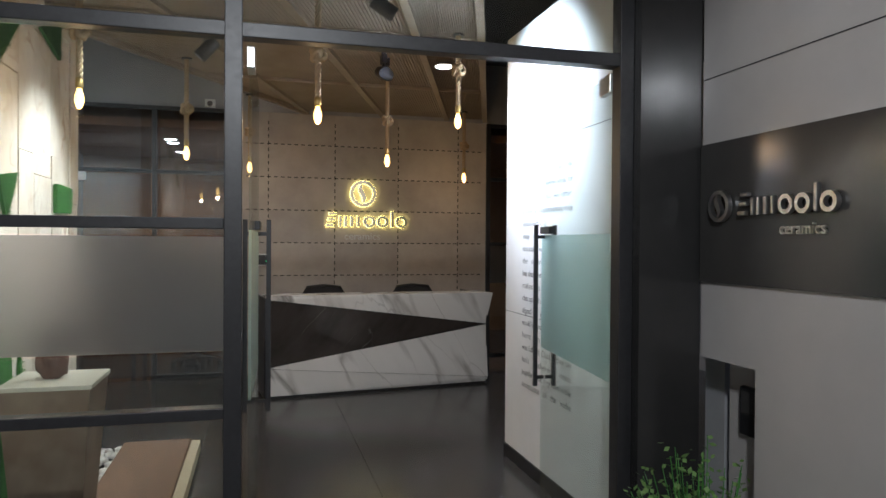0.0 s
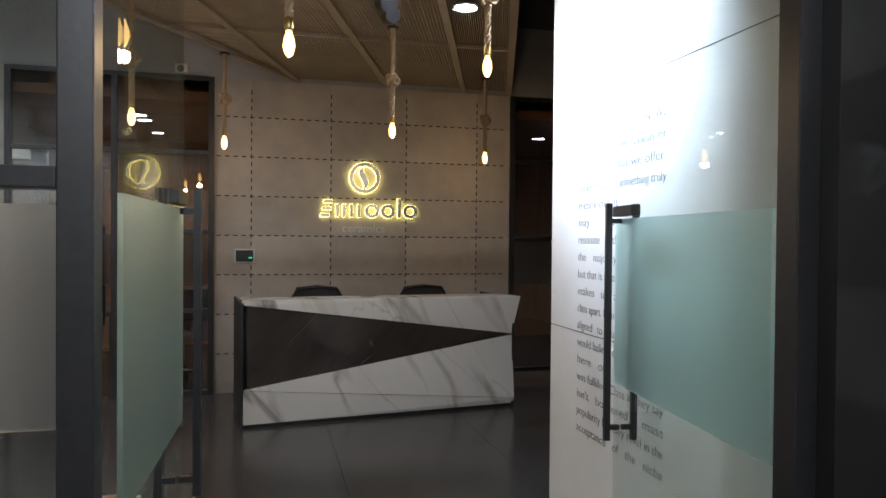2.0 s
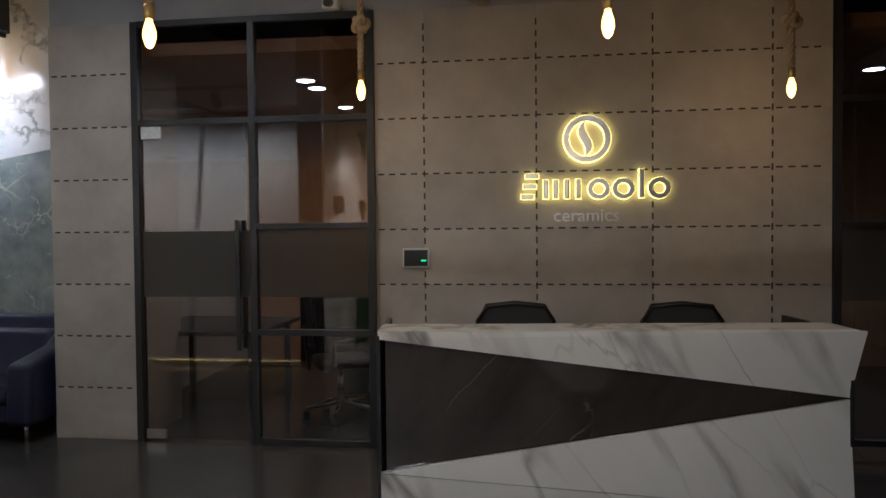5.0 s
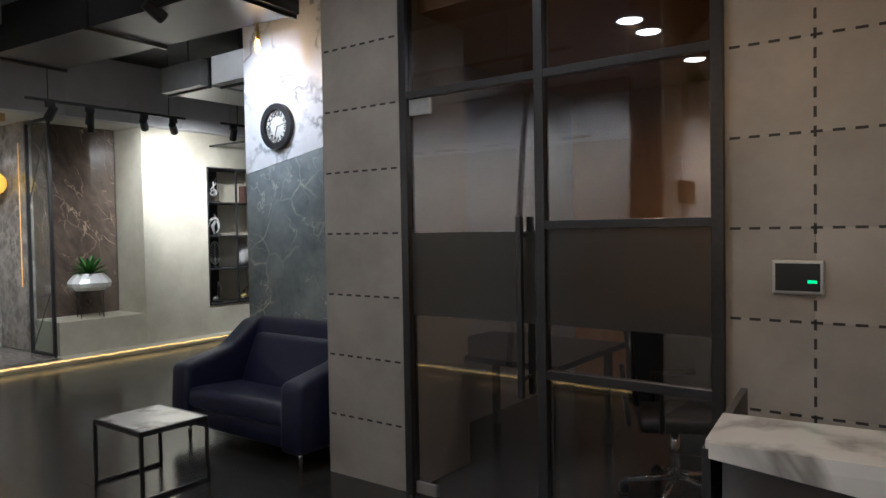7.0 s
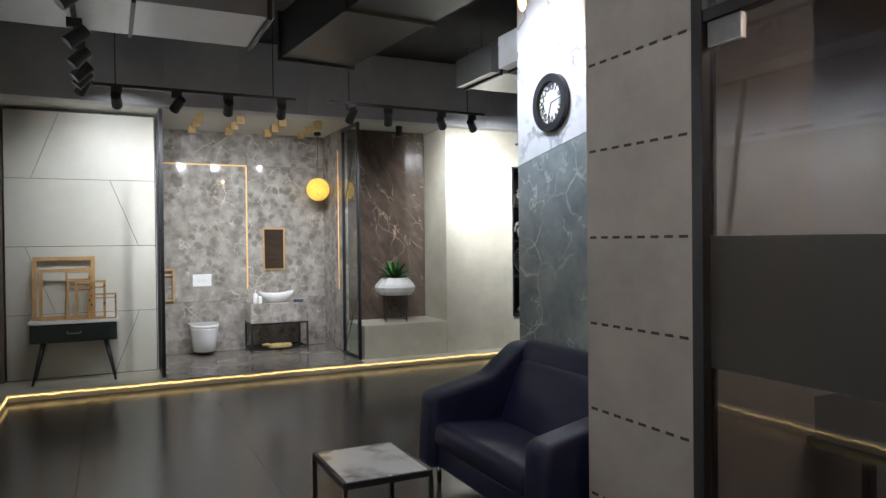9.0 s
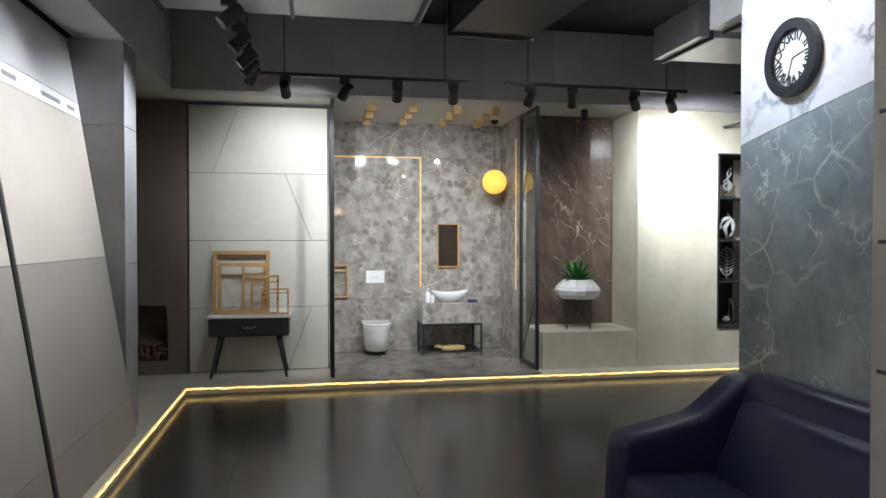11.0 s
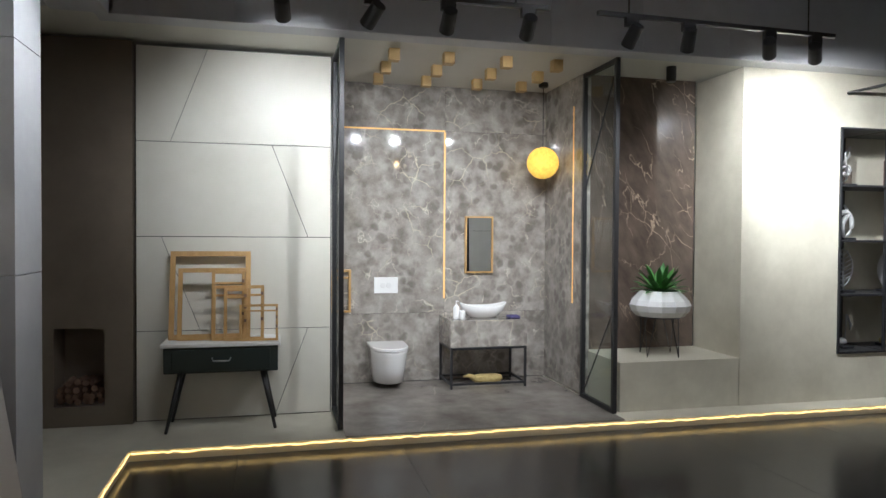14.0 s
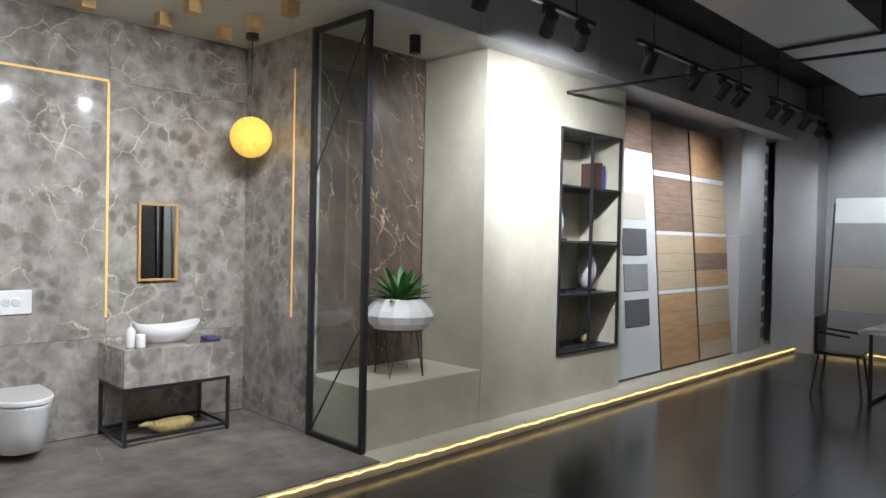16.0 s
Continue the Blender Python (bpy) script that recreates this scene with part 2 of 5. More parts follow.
DARKMARBLE = material("dark_marble", (0.035, 0.03, 0.028), 0.06, second=(0.06, 0.052, 0.047), scale=2.5, pre=(0, -40, 0), stretch=(1.6, 1, 0.6), net=((0.42, 0.4, 0.38), 2.2, 0.012, 0.52), coat=0.5)
GREYMARBLE = material("grey_marble", (0.19, 0.17, 0.152), 0.08, second=(0.43, 0.4, 0.365), scale=6.0, detail=14, blobs=((0.15, 0.132, 0.118), 9.0, 0.7), veins=(0.64, 0.58, 0.49), vein_scale=2.8, vein_width=0.011, gate_low=0.48, net=((0.62, 0.55, 0.42), 3.6, 0.022, 0.5), coat=1.0, spec=0.15, vary=0.04)
BATHFLOOR = material("bathroom_floor_marble", (0.15, 0.132, 0.118), 0.19, second=(0.25, 0.228, 0.205), scale=4.0, detail=12, net=((0.4, 0.36, 0.3), 3.0, 0.016, 0.55))
BROWNMARBLE = material("brown_marble", (0.07, 0.052, 0.042), 0.07, second=(0.13, 0.1, 0.08), scale=4.5, detail=12, net=((0.5, 0.39, 0.28), 3.0, 0.016, 0.5), veins=(0.5, 0.4, 0.29), vein_scale=1.7, vein_width=0.006, gate_low=0.44, pre=(-30, 0, 0), stretch=(1, 1.8, 0.8), coat=1.0, spec=0.15)
BLUEMARBLE = material("blue_grey_marble", (0.19, 0.22, 0.23), 0.15, second=(0.36, 0.4, 0.4), scale=3.5, detail=10, pre=(0, 25, 0), net=((0.7, 0.68, 0.62), 2.6, 0.03, 0.46), veins=(0.62, 0.62, 0.58), vein_scale=2.6, vein_width=0.008)
CLOUDMARBLE = material("white_cloud_marble", (0.7, 0.7, 0.71), 0.15, second=(0.8, 0.8, 0.8), scale=3.0, veins=(0.3, 0.32, 0.33), vein_scale=2.2, vein_width=0.03)
CREAM = material("cream_tile", (0.6, 0.58, 0.51), 0.4, second=(0.67, 0.65, 0.58), scale=1.5, bump=0.01)
CREAM2 = material("cream_stone", (0.47, 0.44, 0.355), 0.4, second=(0.6, 0.57, 0.47), scale=2.2, coat=0.1)
BROWNTILE = material("brown_tile", (0.15, 0.122, 0.092), 0.4, second=(0.2, 0.165, 0.125), scale=2, bump=0.02)
STONE = material("stone_panel", (0.55, 0.46, 0.36), 0.7, second=(0.74, 0.69, 0.6), scale=2.3, bump=0.25, bump_scale=14, vary=0.12, veins=(0.42, 0.3, 0.2), vein_scale=2.6, vein_width=0.02)
MOSS = material("moss", (0.02, 0.1, 0.015), 0.95, second=(0.06, 0.2, 0.03), scale=60, bump=0.8, bump_scale=150)
NAVY = material("navy_leather", (0.008, 0.01, 0.036), 0.4, second=(0.012, 0.014, 0.05), scale=30, bump=0.12, bump_scale=180)
PINE = material("pine_wood", (0.42, 0.25, 0.085), 0.5, second=(0.54, 0.34, 0.13), scale=6, stretch=(4, 4, 1), bump=0.05)
OAK = material("block_wood", (0.5, 0.33, 0.12), 0.45, second=(0.6, 0.42, 0.18), scale=8)
DARKWOOD = material("brown_wood", (0.15, 0.085, 0.05), 0.5, second=(0.22, 0.13, 0.08), scale=3, stretch=(6, 1, 1), bump=0.08)
LOG = material("log_bark", (0.12, 0.07, 0.045), 0.85, second=(0.24, 0.15, 0.1), scale=14, bump=0.4)
PORCELAIN = material("white_ceramic", (0.82, 0.82, 0.82), 0.08, coat=0.5)
CHROME = material("chrome", (0.75, 0.75, 0.76), 0.12, metal=1.0)
STEEL = material("brushed_steel", (0.5, 0.5, 0.5), 0.3, metal=1.0, second=(0.6, 0.6, 0.6), scale=30)
SILVER = material("silver_paint", (0.72, 0.72, 0.72), 0.35, metal=0.35)
MIRROR = material("mirror_glass", (0.88, 0.9, 0.9), 0.01, metal=1.0)
LEAF = material("leaf_green", (0.03, 0.12, 0.02), 0.45, second=(0.07, 0.24, 0.04), scale=9)
ROPE = material("jute_rope", (0.36, 0.26, 0.15), 0.9, second=(0.48, 0.36, 0.22), scale=60, bump=0.5, bump_scale=120)
PEBBLE = material("white_pebble", (0.6, 0.58, 0.55), 0.6, second=(0.72, 0.7, 0.67), scale=20)
GRAVEL = material("cream_gravel", (0.5, 0.42, 0.28), 0.85, second=(0.64, 0.55, 0.38), scale=60, bump=0.6, bump_scale=90)
MESHPANEL = material("mesh_ceiling", (0.2, 0.165, 0.13), 0.6, second=(0.27, 0.225, 0.18), scale=3, bump=0.2)
DUCT = material("foil_duct", (0.42, 0.43, 0.44), 0.35, metal=0.6, second=(0.5, 0.51, 0.52), scale=2, bump=0.15, bump_scale=6)
LEDGLOW = material("led_strip", (1, 0.75, 0.3), 0.5, emit=(1.0, 0.64, 0.2), strength=2.4)
LEDSOFT = material("led_line", (1, 0.6, 0.2), 0.5, emit=(1.0, 0.5, 0.1), strength=0.07)
HALO = material("sign_backlight", (1, 0.9, 0.4), 0.5, emit=(1.0, 0.8, 0.22), strength=3.6)
BULB = material("filament_bulb", (1, 0.7, 0.3), 0.2, emit=(1.0, 0.55, 0.14), strength=4.5)
LENS = material("spot_lens", (1, 1, 1), 0.3, emit=(1.0, 0.97, 0.92), strength=60.0)
GLOBE = material("string_globe", (0.9, 0.65, 0.1), 0.7, emit=(1.0, 0.62, 0.1), strength=0.5, second=(0.7, 0.45, 0.05), scale=30, bump=0.5)
GLASS = clear_glass("clear_glass", mix=0.06)
DARKGLASS = clear_glass("cabin_glass", (0.76, 0.77, 0.79), 0.0, 0.09)
FROST = frosted("frosted_band", (0.52, 0.53, 0.52))
CABINFROST = frosted("cabin_frosted_band", (0.2, 0.22, 0.23))
TEALFROST = frosted("teal_frosted_band", (0.48, 0.66, 0.65))
TEXT = material("black_lettering", (0.12, 0.12, 0.125), 0.6)
PURPLE = material("purple_cloth", (0.05, 0.045, 0.13), 0.9, second=(0.07, 0.06, 0.17), scale=40)
STRAW = material("straw", (0.36, 0.27, 0.1), 0.85, second=(0.5, 0.4, 0.17), scale=30, bump=0.5)
BOOKBROWN, BOOKBLUE = material("brown_cover", (0.08, 0.04, 0.03), 0.5), material("blue_cover", (0.04, 0.06, 0.3), 0.5)


# ---- mesh helpers ----
def box_bm(x0, y0, z0, x1, y1, z1, bevel=0.0):
    bm = bmesh.new()
    bmesh.ops.create_cube(bm, size=1.0)
    for v in bm.verts:
        v.co = Vector(((x0 + x1) / 2 + v.co.x * (x1 - x0), (y0 + y1) / 2 + v.co.y * (y1 - y0), (z0 + z1) / 2 + v.co.z * (z1 - z0)))
    if bevel:
        bmesh.ops.bevel(bm, geom=bm.edges[:], offset=bevel, segments=2, affect="EDGES", profile=0.6)
    return bm


def tube_bm(points, r, seg=10, bm=None, cap=True):
    """A round bar along points; r is a radius or one radius for each point."""
    bm = bm or bmesh.new()
    pts = [Vector(p) for p in points]
    rad = r if isinstance(r, (list, tuple)) else [r] * len(pts)
    rings = []
    for i, p in enumerate(pts):
        d = (pts[min(i + 1, len(pts) - 1)] - pts[max(i - 1, 0)]).normalized()
        up = Vector((0, 0, 1)) if abs(d.z) < 0.9 else Vector((0, 1, 0))
        a = d.cross(up).normalized()
        b = d.cross(a).normalized()
        rings.append([bm.verts.new(p + rad[i] * (math.cos(k * 2 * math.pi / seg) * a + math.sin(k * 2 * math.pi / seg) * b)) for k in range(seg)])
    for u, v in zip(rings, rings[1:]):
        for k in range(seg):
            bm.faces.new((u[k], u[(k + 1) % seg], v[(k + 1) % seg], v[k]))
    if cap:
        bm.faces.new(rings[0][::-1])
        bm.faces.new(rings[-1])
    return bm


def bar_bm(p, q, w, h=None, bm=None):
    """A square bar from p to q, w thick (h the other way)."""
    h = h or w
    p, q = Vector(p), Vector(q)
    d = (q - p).normalized()
    up = Vector((0, 0, 1)) if abs(d.z) < 0.9 else Vector((0, 1, 0))
    a = d.cross(up).normalized() * w / 2
    b = a.cross(d).normalized() * h / 2
    bm = bm or bmesh.new()
    r = [[bm.verts.new(o + s * a + u * b) for s, u in ((-1, -1), (1, -1), (1, 1), (-1, 1))] for o in (p, q)]
    for k in range(4):
        bm.faces.new((r[0][k], r[0][(k + 1) % 4], r[1][(k + 1) % 4], r[1][k]))
    bm.faces.new(r[0][::-1])
    bm.faces.new(r[1])
    return bm


def lathe_bm(profile, seg=28, centre=(0, 0, 0), sx=1.0, sy=1.0):
    """A turned body: profile of (radius, height)."""
    bm = bmesh.new()
    c = Vector(centre)
    rings = [[bm.verts.new(c + Vector((sx * r * math.cos(k * 2 * math.pi / seg), sy * r * math.sin(k * 2 * math.pi / seg), z))) for k in range(seg)] for r, z in profile]
    for u, v in zip(rings, rings[1:]):
        for k in range(seg):
            bm.faces.new((u[k], u[(k + 1) % seg], v[(k + 1) % seg], v[k]))
    bm.faces.new(rings[0][::-1])
    bm.faces.new(rings[-1])
    return bm


def prism_bm(outline, push):
    """A flat outline of 3D points, pushed out along the vector push."""
    bm = bmesh.new()
    push = Vector(push)
    a = [bm.verts.new(Vector(p)) for p in outline]
    b = [bm.verts.new(Vector(p) + push) for p in outline]
    bm.faces.new(a[::-1])
    bm.faces.new(b)
    for k in range(len(a)):
        j = (k + 1) % len(a)
        bm.faces.new((a[k], a[j], b[j], b[k]))
    return bm


def joined(*bms):
    out = bmesh.new()
    for b in bms:
        me = bpy.data.meshes.new("tmp")
        b.to_mesh(me)
        out.from_mesh(me)
        bpy.data.meshes.remove(me)
        b.free()
    return out


def part(name, bm, mat, parent=None, label="", smooth=False):
    bmesh.ops.recalc_face_normals(bm, faces=bm.faces[:])
    me = bpy.data.meshes.new(name)
    bm.to_mesh(me)
    bm.free()
    me.materials.append(mat)
    if smooth:
        for p in me.polygons:
            p.use_smooth = True
    ob = new(name, me)
    if parent:
        ob.parent = parent
    if label:
        ob["label"] = label
    return ob


def thing(name, label, category, group="", at=(0, 0, 0)):
    ob = new(name)
    ob.empty_display_size = 0.1
    ob.location = at
    return tagged(ob, label, category, group)


def struct(name, bm, mat, label, category):
    return tagged(part(name, bm, mat), label, category, kind="structure")


def words(name, text, size, m, mat, parent=None, depth=0.001, align="LEFT", weight=0.0):
    """Lettering in the built-in font, as a mesh."""
    cu = bpy.data.curves.new(name, "FONT")
    cu.body, cu.size, cu.extrude, cu.align_x = text, size, depth, align
    cu.offset = weight
    tmp = bpy.data.objects.new(name, cu)
    me = bpy.data.meshes.new_from_object(tmp)
    bpy.data.objects.remove(tmp)
    me.materials.clear()
    me.materials.append(mat)
    ob = new(name, me)
    ob.matrix_world = m
    if parent:
        ob.parent = parent
    return ob


# ---- large structure ----
W = 8.885
floor = struct("floor", box_bm(-10.6, -3.2, -0.12, 6.2, 18.6, -0.006), GROUT, "dark grey porcelain tiled floor", "floor")
struct("ceiling", box_bm(-10.6, 3.2, 4.0, 6.2, 18.6, 4.15), CEIL, "black painted concrete soffit", "ceiling")
# unseen shell, added to close off the dim space around the camera's start
struct("ceiling_lobby", box_bm(-3.2, -3.2, 3.3, 2.9, 2.95, 3.42), WHITEWALL, "unseen plain ceiling, added to close off the lobby side", "ceiling")
struct("wall_lobby_back", box_bm(-3.2, -3.2, 0, 2.9, -3.05, 3.3), LILAC, "unseen plain wall, added to close off the lobby side", "wall")
struct("wall_lobby_left", box_bm(-3.2, -3.05, 0, -3.05, 2.95, 3.3), LILAC, "unseen plain wall, added to close off the lobby side", "wall")
# reception outer walls
struct("wall_east", box_bm(6.0, 3.2, 0, 6.15, 18.5, 4.0), CONCRETE, "plain grey wall", "wall")
struct("wall_south", box_bm(2.62, 2.98, 0, 6.0, 3.13, 4.0), CONCRETE, "plain grey wall", "wall")
struct("wall_above_shopfront", box_bm(-10.5, 2.98, 3.22, 2.62, 3.08, 4.0), CONCRETE, "plain grey wall above the shopfront", "wall")
struct("wall_south_west", box_bm(-10.5, 2.98, 0, -1.35, 3.1, 3.22), CONCRETE, "plain grey wall", "wall")
struct("wall_west", box_bm(-10.5, 3.1, 0, -10.3, 18.4, 4.0), CONCRETE, "plain grey wall", "wall")
struct("wall_north", box_bm(-10.3, 18.2, 0, 6.0, 18.4, 4.0), CONCRETE, "grey wall closing the showroom", "wall")
# reception wall with dashed joints
rec = struct("wall_reception", box_bm(0.17, W + 0.012, 0, 3.35, W + 0.14, 3.22), CEMENTGROUT, "cement tiled wall with dashed black joints", "wall")
pier = struct("wall_pier", box_bm(-2.42, W + 0.012, 0, -1.72, 9.55, 3.22), CEMENTGROUT, "cement tiled pier with dashed black joints", "wall")
struct("wall_above_reception", box_bm(-2.42, W + 0.02, 3.225, 6.0, W + 0.14, 4.0), CONCRETE, "grey boarded wall above the glass partition", "wall")
# clock wall: marble below, white above, with a slanted edge between
clockwall = struct("wall_clock", box_bm(-4.12, 9.575, 0, -2.43, 9.75, 3.9), CONCRETE, "wall clad in blue-grey and white marble", "wall")
part("marble_slab", prism_bm([(-4.12, 9.575, 0), (-2.43, 9.575, 0), (-2.43, 9.575, 2.44), (-4.12, 9.575, 2.155)], (0, -0.02, 0)), BLUEMARBLE, clockwall, "blue-grey veined marble")
part("marble_slab", prism_bm([(-4.12, 9.575, 2.159), (-2.43, 9.575, 2.444), (-2.43, 9.575, 3.9), (-4.12, 9.575, 3.9)], (0, -0.02, 0)), CLOUDMARBLE, clockwall, "white clouded marble")
struct("wall_clock_side", box_bm(-4.12, 9.752, 0, -3.97, 18.2, 3.98), CONCRETE, "plain grey wall", "wall")
# cabin behind the glass
struct("wall_cabin_back", box_bm(-2.42, 12.4, 0, 5.98, 12.52, 3.9), CABINWOOD, "brown painted cabin wall", "wall")
struct("wall_cabin_side", box_bm(-2.42, 9.76, 0, -2.3, 12.39, 3.9), CONCRETE, "grey cabin wall", "wall")
struct("wall_cabin_divider", box_bm(1.1, 9.05, 0, 1.2, 12.39, 3.0), CABINWOOD, "plain cabin wall", "wall")
struct("ceiling_cabin", box_bm(-2.29, 9.05, 3.0, 5.98, 12.39, 3.1), CABINWOOD, "plain cabin ceiling", "ceiling")
# text wall
textwall = struct("wall_text", box_bm(2.275, 3.16, 0.1, 2.6, 5.14, 3.2), WHITEWALL, "white tiled wall with a printed paragraph", "wall")
struct("baseboard", box_bm(2.268, 3.16, 0, 2.6, 5.15, 0.098), BLACK, "dark skirting under the white wall", "skirting")
# stone wall
stonewall = struct("wall_stone", box_bm(-1.3, 3.1, 0, -1.02, 6.3, 3.9), GROUT, "wall of stone panels with moss triangles", "wall")
# outside facade
struct("wall_facade", box_bm(2.1, 2.9, 0, 2.42, 3.0, 3.3), DARKCONC, "dark tiled facade return beside the door", "wall")
niche_side = struct("wall_sign", joined(box_bm(2.42, -3.05, 1.12, 2.62, 2.89, 3.3), box_bm(2.42, -3.05, 0, 2.62, 2.52, 1.12), box_bm(2.58, 2.52, 0, 2.62, 2.89, 1.12)), LILAC, "pale lilac tiled facade wall with a dark niche", "wall")
struct("trim_niche", box_bm(2.43, 2.53, 0.0, 2.578, 2.885, 0.02), DARKCONC, "dark floor of the niche", "niche")
# showroom platform, displays and bulkhead
PX, PY = -8.03, 5.87
struct("floor_platform", joined(box_bm(-10.28, 3.12, 0, PX - 0.02, 18.18, 0.074), box_bm(PX - 0.02, 3.12, 0, -1.36, PY - 0.02, 0.074)), CREAM2, "low cream stone display platform", "platform")
struct("floor_bathroom", box_bm(-9.93, 7.38, 0.074, PX - 0.03, 9.71, 0.084), BATHFLOOR, "grey marble floor of the bathroom display", "floor")
struct("wall_console", box_bm(-9.1, 5.75, 0.074, -8.87, 7.33, 3.15), GROUT, "cream tiled display wall with slanted joints", "wall")
struct("wall_bathroom_back", box_bm(-10.2, 7.3, 0.0, -9.965, 9.75, 3.2), GROUT, "grey marble bathroom wall", "wall")
struct("wall_bathroom_left", box_bm(-9.96, 7.25, 0.074, -9.1, 7.35, 3.18), CREAM, "plain wall between the displays", "wall")
struct("wall_bathroom_right", box_bm(-9.96, 9.735, 0.084, -8.92, 9.78, 3.18), GREYMARBLE, "grey marble side wall of the bathroom", "wall")
struct("ceiling_displays", box_bm(-10.28, 5.0, 3.18, -8.1, 13.1, 3.3), CREAM, "cream display soffit", "ceiling")
struct("wall_plant_niche", box_bm(-9.2, 9.785, 0.5, -9.03, 10.97, 3.18), BROWNMARBLE, "dark brown veined marble wall", "wall")
struct("trim_bench", box_bm(-9.03, 9.79, 0.075, -8.31, 10.98, 0.512, 0.004), CREAM2, "cream stone plinth under the planter", "plinth")
white = struct("wall_shelf", joined(box_bm(-9.03, 10.98, 0.075, -8.3, 12.03, 3.16), box_bm(-9.03, 12.03, 0.075, -8.3, 13.11, 0.515), box_bm(-9.03, 12.03, 2.66, -8.3, 13.11, 3.16),
               box_bm(-9.03, 13.11, 0.075, -8.3, 13.17, 3.16), box_bm(-9.03, 12.03, 0.515, -8.8, 13.11, 2.66)), CREAM2, "cream stone display wall with a shelf recess", "wall")
struct("wall_bulkhead", box_bm(-8.3, 5.62, 3.16, -8.1, 18.1, 3.98), BULKHEAD, "grey tiled bulkhead above the displays", "wall")
struct("wall_bulkhead_side", box_bm(-8.1, 5.35, 3.16, -1.36, 5.72, 3.98), BULKHEAD, "grey tiled bulkhead above the leaning panels", "wall")
struct("wall_pillar", joined(box_bm(-6.67, 5.2, 0.075, -6.3, 5.71, 1.42), box_bm(-6.67, 5.2, 1.425, -6.3, 5.71, 2.5), box_bm(-6.67, 5.2, 2.505, -6.3, 5.71, 3.16)), CONCRETE, "grey tiled pillar", "pillar")
struct("wall_fireplace", joined(box_bm(-9.1, 4.0, 0.075, -8.8, 5.16, 3.16), box_bm(-9.1, 5.16, 0.86, -8.8, 5.53, 3.16), box_bm(-9.1, 5.53, 0.075, -8.8, 5.74, 3.16),
       box_bm(-9.1, 5.16, 0.075, -8.8, 5.53, 0.235), box_bm(-9.3, 5.1, 0.075, -9.11, 5.6, 1.0)), BROWNTILE, "brown tiled wall with a log niche", "wall")
struct("wall_back_left", box_bm(-9.1, 3.5, 0.075, -6.3, 3.98, 3.9), BROWNTILE, "plain brown wall", "wall")
struct("wall_bay", box_bm(-9.6, 13.18, 0.075, -9.3, 18.18, 3.98), CONCRETE, "grey wall behind the tile panels", "wall")
struct("wall_bay_pier", joined(box_bm(-9.28, 16.35, 0.075, -8.35, 17.2, 1.7), box_bm(-9.28, 16.35, 1.705, -8.35, 17.2, 3.2)), BULKHEAD, "grey tiled pier", "pier")
struct("wall_far_pier", box_bm(-8.4, 17.75, 0.0, -7.8, 18.19, 3.4), BULKHEAD, "grey tiled pier", "pier")
struct("ceiling_bay", box_bm(-9.28, 13.18, 3.2, -8.31, 18.15, 3.3), BULKHEAD, "grey soffit over the tile panels", "ceiling")
# LED line along the platform's foot
led = thing("led_strip", "warm yellow LED strip along the platform foot", "led strip")
led_rnd = random.Random(11)


def led_rope(p, q):
    """A flexible LED strip laid by hand along p-q, slightly wavy."""
    p, q = Vector(p), Vector(q)
    n = int((q - p).length / 0.035)
    side = Vector((q.y - p.y, p.x - q.x, 0)).normalized()
    pts = [p.lerp(q, i / n) + side * led_rnd.uniform(-0.002, 0.004) + Vector((0, 0, led_rnd.uniform(-0.007, 0.006))) for i in range(n + 1)]
    part("strip", tube_bm(pts, [led_rnd.uniform(0.003, 0.007) for k in pts], 6), LEDGLOW, led)


led_rope((PX - 0.008, PY, 0.058), (PX - 0.008, 17.95, 0.058))
led_rope((PX + 0.006, PY - 0.008, 0.058), (-1.4, PY - 0.008, 0.058))
led_rope((PX + 0.006, 17.94, 0.058), (-5.0, 17.94, 0.058))
struct("floor_platform_far", box_bm(-7.98, 17.96, 0, -4.2, 18.18, 0.074), CREAM2, "low cream stone display platform", "platform")
def ring_bm(cx, cz, ro, ri, y0, y1, seg=28, a0=0.0, a1=2 * math.pi):
    bm = bmesh.new()
    n = seg
    full = a1 - a0 > 6.28
    rows = []
    for k in range(n + (0 if full else 1)):
        a = a0 + (a1 - a0) * k / n
        rows.append([bm.verts.new((cx + r * math.cos(a), y, cz + r * math.sin(a))) for r, y in ((ro, y0), (ro, y1), (ri, y1), (ri, y0))])
    m = len(rows)
    for k in range(m if full else m - 1):
        u, v = rows[k], rows[(k + 1) % m]
        for j in range(4):
            bm.faces.new((u[j], u[(j + 1) % 4], v[(j + 1) % 4], v[j]))
    if not full:
        bm.faces.new(rows[0][::-1])
        bm.faces.new(rows[-1])
    return bm




# ---- shopfront ----
def shop_pane(name, parent, x0, x1, z0, z1, y, mat=GLASS, label=""):
    ob = part(name, box_bm(x0, y - 0.005, z0, x1, y + 0.005, z1), mat, parent, label)
    ob.visible_shadow = False
    return ob


front = tagged(new("window_1"), "black framed glass shopfront with a frosted band", "shopfront", kind="structure")
SY = 3.0
part("mullion", box_bm(0.285, SY - 0.04, 0, 0.355, SY + 0.04, 3.22, 0.004), BLACK, front)
part("mullion", box_bm(2.03, SY - 0.04, 0, 2.1, SY + 0.04, 3.22, 0.004), BLACK, front)
part("mullion", box_bm(-1.34, SY - 0.04, 0, -1.28, SY + 0.04, 3.22, 0.004), BLACK, front)
part("rail", box_bm(-1.28, SY - 0.038, 2.46, 2.03, SY + 0.038, 2.52, 0.004), BLACK, front)
